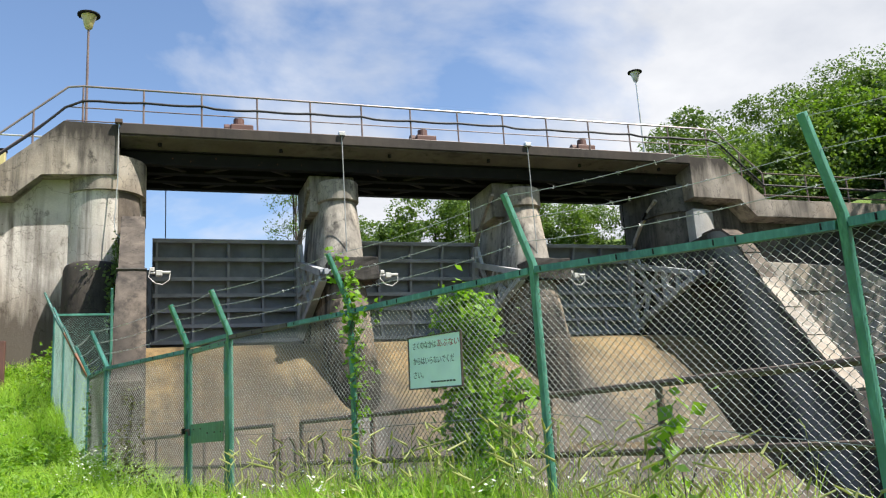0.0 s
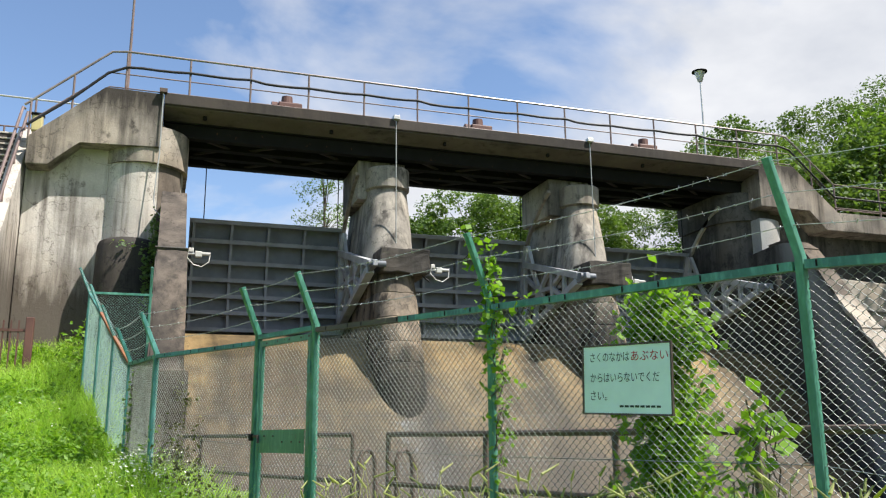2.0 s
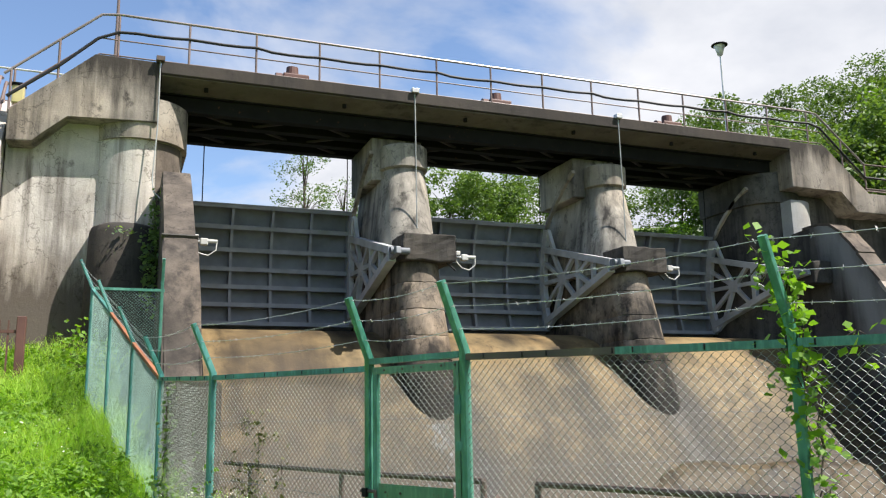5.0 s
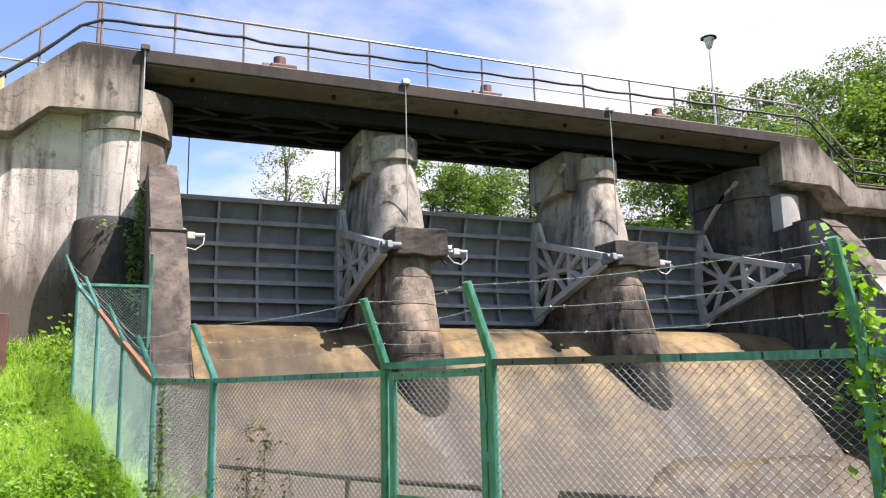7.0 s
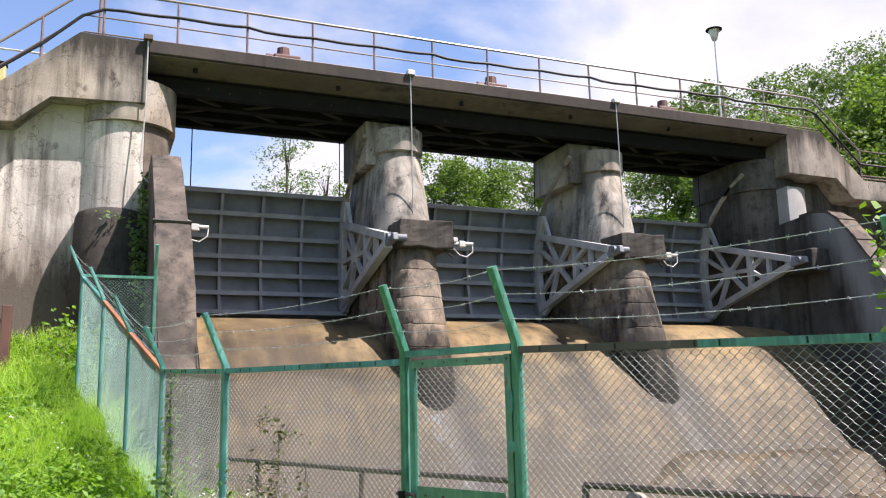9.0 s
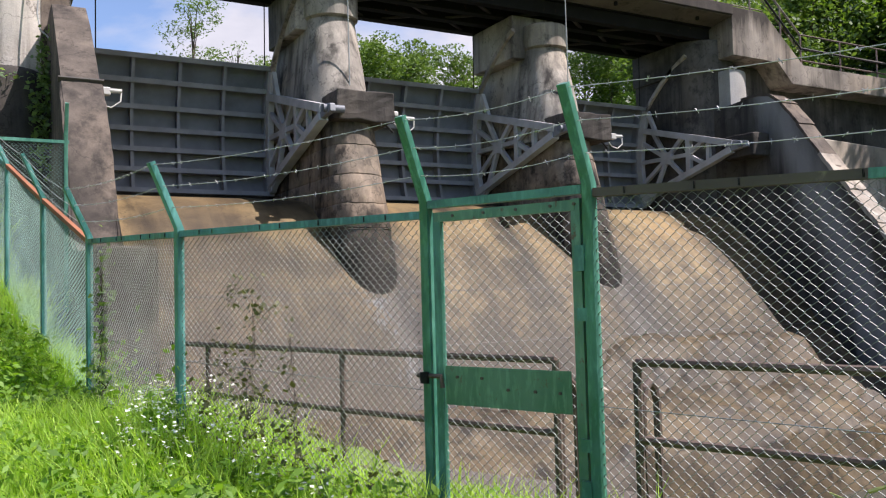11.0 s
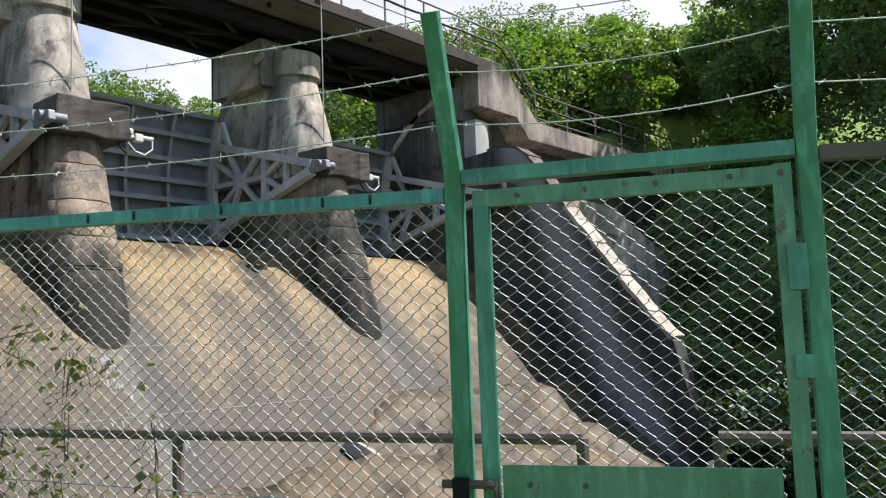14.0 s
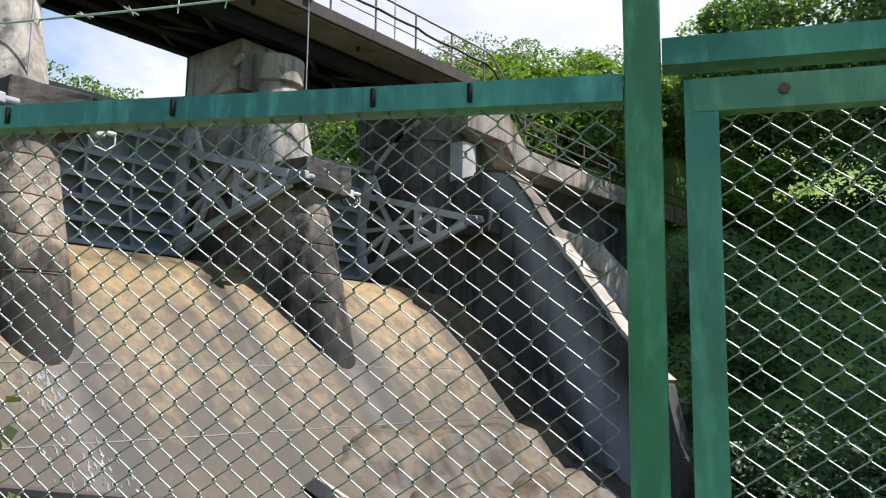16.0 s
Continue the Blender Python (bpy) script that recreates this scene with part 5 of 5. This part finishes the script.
# ---- trees ----
def tree(x, y, h, r, leaf, n=3200, size=0.32, base=None, trunk=True, low=0.35, name="tree", label="leafy green broadleaf tree on the hillside", skyline=0.0):
    z0 = float(land(x, y)) if base is None else base
    if skyline:
        h = 2.2 + 0.372 * skyline * math.hypot(x + 1, y - 6) - z0
        r = min(r, h * 0.55)
    thing = group_thing(name, (x, y, z0), label, "tree", "trees round the dam")
    rng = np.random.default_rng(int(abs(x * 131 + y * 17 + h * 7)) + 3)
    bm = bmesh.new()
    lean = rng.normal(size=2) * 0.04 * h
    tube(bm, [(x, y, z0 - 0.4), (x + lean[0] * 0.4, y + lean[1] * 0.4, z0 + h * 0.4), (x + lean[0], y + lean[1], z0 + h * 0.85)], 0.035 * h * 0.6, 8, 0.02)
    clumps = []
    nc = 34
    for k in range(nc):
        a = rng.uniform(0, 2 * math.pi)
        f = rng.uniform(low, 1.0)
        rr = r * math.sqrt(max(0.06, 1 - ((f - 0.62) / 0.48) ** 2)) * rng.uniform(0.35, 1.0)
        c = np.array([x + rr * math.cos(a), y + rr * math.sin(a), z0 + h * f])
        clumps.append((c, r * rng.uniform(0.22, 0.42)))
        if k % 3 == 0:
            tube(bm, [(x + lean[0] * f * 0.5, y + lean[1] * f * 0.5, z0 + h * f * 0.6), tuple(c * [0.5, 0.5, 0.5] + np.array([x, y, z0 + h * f * 0.85]) * 0.5), tuple(c)], 0.012 * h * 0.5, 5, 0.01)
    add_part("trunk", bm, M_TRUNK, thing, "", True)
    pts = []
    for c, cr in clumps:
        m = n // nc
        d = rng.normal(size=(m, 3))
        d /= np.linalg.norm(d, axis=1)[:, None]
        d *= (cr * rng.uniform(0.45, 1.12, m) ** 0.6)[:, None]
        d[:, 2] *= 0.7
        pts.append(c + d)
    v, f = leaf_quads(np.concatenate(pts), size, 0.6, 0.62, rng)
    under(mesh_object("crown", v, f, leaf), thing)
    return thing


rng = np.random.default_rng(11)
# seen through the first opening: one thin tree and bare shrubs
tree(10.6, 58, 7.2, 2.2, M_LEAF, 2600, 0.17, base=13.4, low=0.35, label="slender open-crowned tree behind the dam")
tree(13.6, 60, 4.8, 1.5, M_LEAF, 260, 0.2, base=14.0, label="small sparse tree behind the dam")
tree(15.3, 60, 4.4, 1.4, M_LEAF, 700, 0.24, base=13.6, label="small sparse tree behind the dam")
for x, y, h, r in ((21, 58, 6.0, 3.4), (24.5, 60, 6.2, 3.6), (28, 62, 7.0, 3.8), (31.5, 60, 6.5, 3.6), (36, 62, 6.4, 4.0), (41, 58, 8.0, 4.2), (18.5, 62, 5.0, 3.0)):
    tree(x, y, h, r, M_LEAF, 11000, 0.245, base=13.2, low=0.08)
for x, y, h, r in ((37, 50, 5.0, 3.5), (42, 46, 5.0, 3.6)):
    tree(x, y, h, r, M_LEAF_BRIGHT, 6000, 0.27, base=11.8, low=0.05, label="bright yellow-green bushy tree behind the dam")
# hillside to the right
for x, y, h, r, mat in ((40, 50, 12, 5.2, M_LEAF_HILL), (46, 54, 14, 6, M_LEAF_HILL), (50, 47, 14, 6, M_LEAF_HILL), (56, 52, 15, 6.5, M_LEAF_HILL), (47, 40, 11, 5.2, M_LEAF_HILL), (54, 38, 12, 5.5, M_LEAF), (61, 42, 15, 6.5, M_LEAF_HILL), (40, 36, 8, 4.0, M_LEAF_BRIGHT), (36, 31, 6, 3.6, M_LEAF_BRIGHT), (44, 31, 9, 4.5, M_LEAF_BRIGHT), (50, 28, 10, 5, M_LEAF_BRIGHT), (58, 30, 12, 5.5, M_LEAF), (33, 28, 4.5, 3.2, M_LEAF), (64, 50, 16, 6.5, M_LEAF_HILL)):
    tree(x, y, h, r, mat, 17000, 0.26, low=0.06, skyline=0.855 + 0.012 * (h - 4))
for x, y, h, r in ((30, 13.5, 12.5, 4.6), (33, 18.5, 8.0, 3.6), (35, 9, 15, 5.5), (29, 8, 12, 5.0), (38, 14, 16, 6), (40, 22, 8.0, 4.0), (33, 3, 15, 6), (40, 5, 17, 6.5)):
    tree(x, y, h, r, M_LEAF_DARK, 26000, 0.23, low=0.12, label="tall dark tree shading the far bank")
for x, y, h, r in ((22, 12.5, 2.6, 1.8), (24, 16.5, 2.6, 1.9), (21.5, 17.5, 2.0, 1.5), (26, 19, 3.0, 2.0), (23.5, 8.5, 3.0, 2.2), (27, 12, 3.6, 2.3), (20.2, 14.5, 1.7, 1.3), (18.2, 14.6, 2.2, 1.3), (17.7, 16.3, 1.5, 0.8), (18.6, 12.8, 1.8, 1.4), (19.6, 18.6, 1.6, 1.1)):
    tree(x, y, h, r, M_LEAF_DARK, 2600, 0.2, low=0.0, name="shrub", label="dark leafy shrub on the far bank")
for x, y, h, r in ((29.5, 17.4, 3.0, 1.5), (31.0, 19.5, 2.6, 1.6), (19.0, 16.4, 1.6, 0.9)):
    tree(x, y, h, r, M_LEAF_BRIGHT, 1800, 0.2, low=0.0, name="shrub", label="sunlit yellow-green shrub on the far bank")

for x, y, h, r in ((17.6, 14.4, 3.0, 1.1), (17.3, 13.2, 2.4, 1.2)):
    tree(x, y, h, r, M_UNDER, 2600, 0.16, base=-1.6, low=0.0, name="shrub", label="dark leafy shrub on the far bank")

for x, y, h, r in ((24.5, 27.6, 3.6, 2.2), (28, 27.2, 4.2, 2.5), (31.5, 28.6, 4.6, 2.7), (35, 27.3, 4.8, 2.8), (22.5, 30, 3.6, 2.2), (27, 31, 5.0, 2.8)):
    tree(x, y, h, r, M_LEAF, 6000, 0.22, low=0.03, label="bushy green tree behind the walkway")

for k in range(26):
    x, y = 31 + 2.3 * (k % 13) + rng.uniform(-0.8, 0.8), (23.6 if k < 13 else 28.5) + rng.uniform(-1.2, 1.6) + 0.25 * (k % 13)
    tree(x, y, rng.uniform(3.0, 5.2), rng.uniform(2.0, 2.9), M_LEAF_BRIGHT if k % 4 == 1 else M_LEAF, 3200, 0.26, low=0.0, name="shrub", label="dense leafy bush on the slope above the walkway")

# creepers and undergrowth over the far bank
n = 60000
px_, py_ = rng.uniform(17.2, 46, n), rng.uniform(2, 34, n)
ok = (py_ < 20.2) | (py_ > 25.3)
px_, py_, n = px_[ok], py_[ok], int(ok.sum())
pz_ = land(px_, py_) + rng.uniform(0.02, 0.45, n)
v, f = leaf_quads(np.stack([px_, py_, pz_], -1), 0.17, 0.8, 0.7, rng)
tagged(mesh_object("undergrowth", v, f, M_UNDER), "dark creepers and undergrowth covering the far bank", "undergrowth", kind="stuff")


# ---- grass, weeds, creepers ----
def blades(n, xs, ys, hs, ws, rng, lean=0.35):
    """Bent tapering blades: five points and two faces each, given as triangles."""
    zs = land(xs, ys) - 0.02
    a = rng.uniform(0, 2 * np.pi, n)
    side = np.stack([np.cos(a), np.sin(a), np.zeros(n)], -1) * ws[:, None] * 0.5
    b = rng.uniform(0, 2 * np.pi, n)
    bend = np.stack([np.cos(b), np.sin(b), np.zeros(n)], -1) * (hs * lean * rng.uniform(0.2, 1.3, n))[:, None]
    root = np.stack([xs, ys, zs], -1)
    mid = root + bend * 0.35 + np.stack([0 * hs, 0 * hs, hs * 0.55], -1)
    tip = root + bend + np.stack([0 * hs, 0 * hs, hs], -1)
    V = np.stack([root - side, root + side, mid + side * 0.8, mid - side * 0.8, tip], 1).reshape(-1, 3)
    o = np.arange(n)[:, None] * 5
    F = np.concatenate([o + [0, 1, 2], o + [0, 2, 3], o + [3, 2, 4]])
    return V, F


def patchy(x, y, s=0.9):
    return 0.5 + 0.5 * np.sin(1.9 * s * x + 1.3 * np.sin(1.1 * s * y)) * np.cos(1.6 * s * y + 0.8 * np.sin(1.4 * s * x))


n = 130000
gxs = np.concatenate([rng.normal(-1.3, 3.0, n // 2), rng.normal(-1.2, 1.5, n // 2)])
gys = np.concatenate([rng.normal(8.0, 6.0, n // 2), rng.normal(14.0, 4.2, n // 2)])
keep = (gys < 21.3) & (gxs < fence_x(gys) + 0.7) & ~((gxs > -3.3) & (gys > 20.9)) & ~((gxs < -3.2) & (gys > 17.2))
gxs, gys = gxs[keep], gys[keep]
hs = (0.12 + 0.34 * patchy(gxs, gys)) * rng.uniform(0.6, 1.5, len(gxs))
V, F = blades(len(gxs), gxs, gys, hs, 0.006 + 0.012 * rng.uniform(size=len(gxs)), rng, 0.6)
tagged(mesh_object("grass", V, F, M_GRASS), "bright green unmown grass on the bank", "grass", kind="stuff")

n = 24000
gys = np.concatenate([rng.uniform(-0.5, 12.8, n // 2), rng.uniform(0.5, 7.0, n // 2)])
gxs = fence_x(gys) + rng.normal(-0.25, 0.45, n)
hs = (0.22 + 0.30 * patchy(gxs, gys, 1.7)) * rng.uniform(0.5, 1.35, n) * np.where(gys < 7.0, 1.05, 0.8)
V, F = blades(n, gxs, gys, hs, 0.008 + 0.010 * rng.uniform(size=n), rng, 0.45)
tagged(mesh_object("tall_grass", V, F, M_GRASS), "tall rank grass along the fence foot", "grass", kind="stuff")

# broad-leaved weeds in tufts
tufts = 1900
ty_ = np.concatenate([rng.uniform(7.5, 20.5, tufts * 2 // 3), rng.uniform(2.0, 9.0, tufts // 3)])
tx_ = fence_x(ty_) - np.abs(rng.normal(0.0, 1.3, len(ty_))) - 0.05
ok = ~((ty_ > 20.6) | ((tx_ < -3.2) & (ty_ > 17.0)))
tx_, ty_ = tx_[ok], ty_[ok]
th_ = 0.18 + 0.34 * rng.uniform(size=len(tx_)) * (0.4 + 0.6 * patchy(tx_, ty_, 1.3))
k = 26
u = rng.uniform(0.15, 1.0, (len(tx_), k))
lx = tx_[:, None] + rng.normal(0, 0.06, u.shape) * (0.5 + u)
ly = ty_[:, None] + rng.normal(0, 0.06, u.shape) * (0.5 + u)
lz = land(lx, ly) + u * th_[:, None]
v, f = leaf_quads(np.stack([lx, ly, lz], -1).reshape(-1, 3), 0.095, 0.7, 0.45, rng)
tagged(mesh_object("broadleaf_weeds", v, f, M_VINE), "leafy green weeds among the grass", "weeds", kind="stuff")

# foxtail seed heads
bm = bmesh.new()
for k in range(420):
    y = rng.uniform(1.2, 7.2)
    x = float(fence_x(y)) + rng.normal(-0.35, 0.35)
    z = float(land(x, y))
    h = rng.uniform(0.4, 0.8)
    d = Vector((rng.normal() * 0.10, rng.normal() * 0.10, 0))
    p = [Vector((x, y, z)), Vector((x, y, z + h * 0.7)) + d * 0.4, Vector((x, y, z + h)) + d, Vector((x, y, z + h + 0.05)) + d * 1.7]
    tube(bm, p[:3], 0.0018, 3)
    tube(bm, [p[2], p[2].lerp(p[3], 0.5), p[3]], 0.008, 5, 0.004)
tagged(finish("foxtail_grass", bm, M_SEED), "drooping foxtail seed heads by the fence", "grass", kind="stuff")

# daisy-like weeds
def weeds(name, spots, label):
    bm = bmesh.new()
    vs, cs = [], []
    for cx, cy, spread, count, hmax in spots:
        for _ in range(count):
            x, y = cx + rng.normal() * spread, cy + rng.normal() * spread
            x = min(x, float(fence_x(y)) + 0.3)
            z = float(land(x, y))
            h = rng.uniform(0.4, 1.0) * hmax
            d = Vector((rng.normal(), rng.normal(), 0)) * 0.07
            top = Vector((x, y, z + h)) + d
            tube(bm, [(x, y, z), tuple(Vector((x, y, z + h * 0.6)) + d * 0.4), tuple(top)], 0.0022, 3)
            for _ in range(5):
                vs.append(np.array([x, y, z]) + np.array([rng.normal() * 0.04, rng.normal() * 0.04, rng.uniform(0.1, 0.95) * h]))
            for _ in range(rng.integers(2, 6)):
                cs.append(np.array(top) + rng.normal(size=3) * [0.035, 0.035, 0.018])
    ob = finish(name, bm, M_GRASS)
    tagged(ob, label, "wildflower", kind="stuff")
    v, f = leaf_quads(np.array(vs), 0.055, 0.5, 0.35, rng)
    under(mesh_object("leaves", v, f, M_VINE), ob)
    v, f = leaf_quads(np.array(cs), 0.027, 2.0, 0.95, rng)
    under(mesh_object("blossoms", v, f, M_PETAL), ob)


weeds("fleabane_flowers", [(-0.20, 11.0, 0.16, 130, 0.66), (-0.30, 10.7, 0.2, 60, 0.55), (-0.05, 10.45, 0.22, 34, 0.55), (0.05, 10.0, 0.2, 25, 0.45), (-1.4, 15.0, 0.5, 26, 0.5), (0.3, 9.5, 0.15, 14, 0.42), (1.6, 5.6, 0.4, 30, 0.6), (2.3, 4.2, 0.4, 24, 0.6)], "white-flowered fleabane weeds growing in the grass")


def creeper(name, spots, label, leaf=0.075, mat=M_VINE, stem=0.004, clear_of=None):
    """Leaf clouds along stems; spots of (x, y, z, spread across, spread in height, leaves)."""
    bm = bmesh.new()
    pts = []
    for x, y, z, s, sz, count in spots:
        pts.append(np.array([x, y, z]) + rng.normal(size=(count, 3)) * [s, s, sz])
        for _ in range(3):
            q = [(x + rng.normal() * s * 0.6, y + rng.normal() * s * 0.6, z + k * sz * 0.7) for k in (-1.4, -0.5, 0.4, 1.2)]
            tube(bm, q, stem, 4)
    ob = finish(name, bm, M_TRUNK)
    tagged(ob, label, "creeper")
    pts = np.concatenate(pts)
    if clear_of:
        pts = pts[(pts - np.array(clear_of[0])) @ np.array(clear_of[1]) < -0.075]
    v, f = leaf_quads(pts, leaf, 0.4, 0.85, rng)
    under(mesh_object("leaves", v, f, mat), ob)


creeper("climbing_vine", [(2.56, 5.12, 2.38, 0.085, 0.07, 260), (2.53, 5.11, 2.24, 0.11, 0.09, 420), (2.60, 5.13, 2.02, 0.10, 0.15, 420), (2.62, 5.15, 1.75, 0.11, 0.15, 520), (2.63, 5.18, 1.45, 0.13, 0.16, 640), (2.60, 5.18, 1.1, 0.16, 0.18, 640), (2.57, 5.05, 2.22, 0.13, 0.06, 160)], "thick green vine smothering the fence behind the sign", leaf=0.070, clear_of=(SC, so))
creeper("climbing_vine", [(1.97, 6.18, 2.72, 0.045, 0.12, 120), (1.98, 6.17, 2.45, 0.05, 0.14, 120), (2.0, 6.14, 2.1, 0.05, 0.18, 110), (2.0, 6.14, 1.7, 0.045, 0.2, 80), (2.12, 5.95, 2.5, 0.05, 0.06, 22), (1.85, 6.2, 2.9, 0.04, 0.08, 30)], "green vine twining up a fence post", 0.05)
creeper("climbing_vine", [(2.66, 4.4, 1.6, 0.05, 0.2, 26), (2.60, 4.55, 1.3, 0.06, 0.2, 30), (2.95, 3.3, 1.45, 0.08, 0.12, 26), (2.98, 3.2, 1.05, 0.10, 0.2, 34), (2.62, 4.5, 1.75, 0.05, 0.12, 16)], "loose green vine on the fence mesh", 0.10)
creeper("fence_ivy", [(-0.36, 12.9, 2.2, 0.045, 0.2, 60), (-0.35, 12.85, 1.75, 0.05, 0.22, 80), (-0.33, 12.8, 1.3, 0.09, 0.2, 90)], "dark ivy strand climbing the fence mesh", 0.06, M_LEAF_DARK)
creeper("fence_ivy", [(0.22, 10.38, 1.95, 0.03, 0.2, 24), (0.2, 10.42, 1.5, 0.035, 0.25, 36), (0.36, 10.05, 1.7, 0.03, 0.22, 22), (0.38, 10.05, 1.3, 0.04, 0.2, 34), (0.3, 10.2, 1.25, 0.10, 0.14, 70), (0.45, 9.9, 1.1, 0.12, 0.14, 90), (0.62, 9.5, 1.05, 0.10, 0.12, 70), (0.14, 10.55, 2.15, 0.06, 0.07, 26), (0.26, 10.3, 2.05, 0.05, 0.05, 18), (0.10, 10.6, 1.75, 0.06, 0.12, 34), (0.24, 10.4, 1.5, 0.08, 0.14, 60), (0.04, 10.75, 1.4, 0.08, 0.2, 90), (0.18, 10.5, 1.15, 0.10, 0.16, 90), (0.0, 10.9, 1.1, 0.1, 0.14, 60)], "withered brownish vine leaves on the fence mesh", 0.042, M_WITHER, 0.0018)
creeper("fence_ivy", [(-0.22, 12.4, 1.25, 0.14, 0.16, 160), (-0.14, 11.5, 1.2, 0.12, 0.16, 130), (-0.1, 11.15, 1.35, 0.08, 0.2, 110), (-0.30, 13.1, 1.45, 0.16, 0.2, 160)], "fresh green ivy at the foot of the fence", 0.07)
creeper("wall_ivy", [(-0.30, 20.9, 6.0, 0.07, 0.25, 160), (-0.32, 20.85, 5.4, 0.10, 0.3, 220), (-0.34, 20.7, 4.8, 0.10, 0.3, 160), (-0.3, 21.1, 6.6, 0.05, 0.2, 60), (-0.8, 20.95, 5.95, 0.2, 0.04, 40)], "dark ivy growing in the corner of the abutment", 0.09, M_LEAF_DARK)
creeper("bank_shrub", [(-1.6, 19.5, 3.4, 0.22, 0.25, 160), (-1.45, 18.8, 3.3, 0.2, 0.25, 140), (-1.3, 17.9, 3.2, 0.2, 0.25, 120)], "leafy weeds at the foot of the abutment", 0.09)
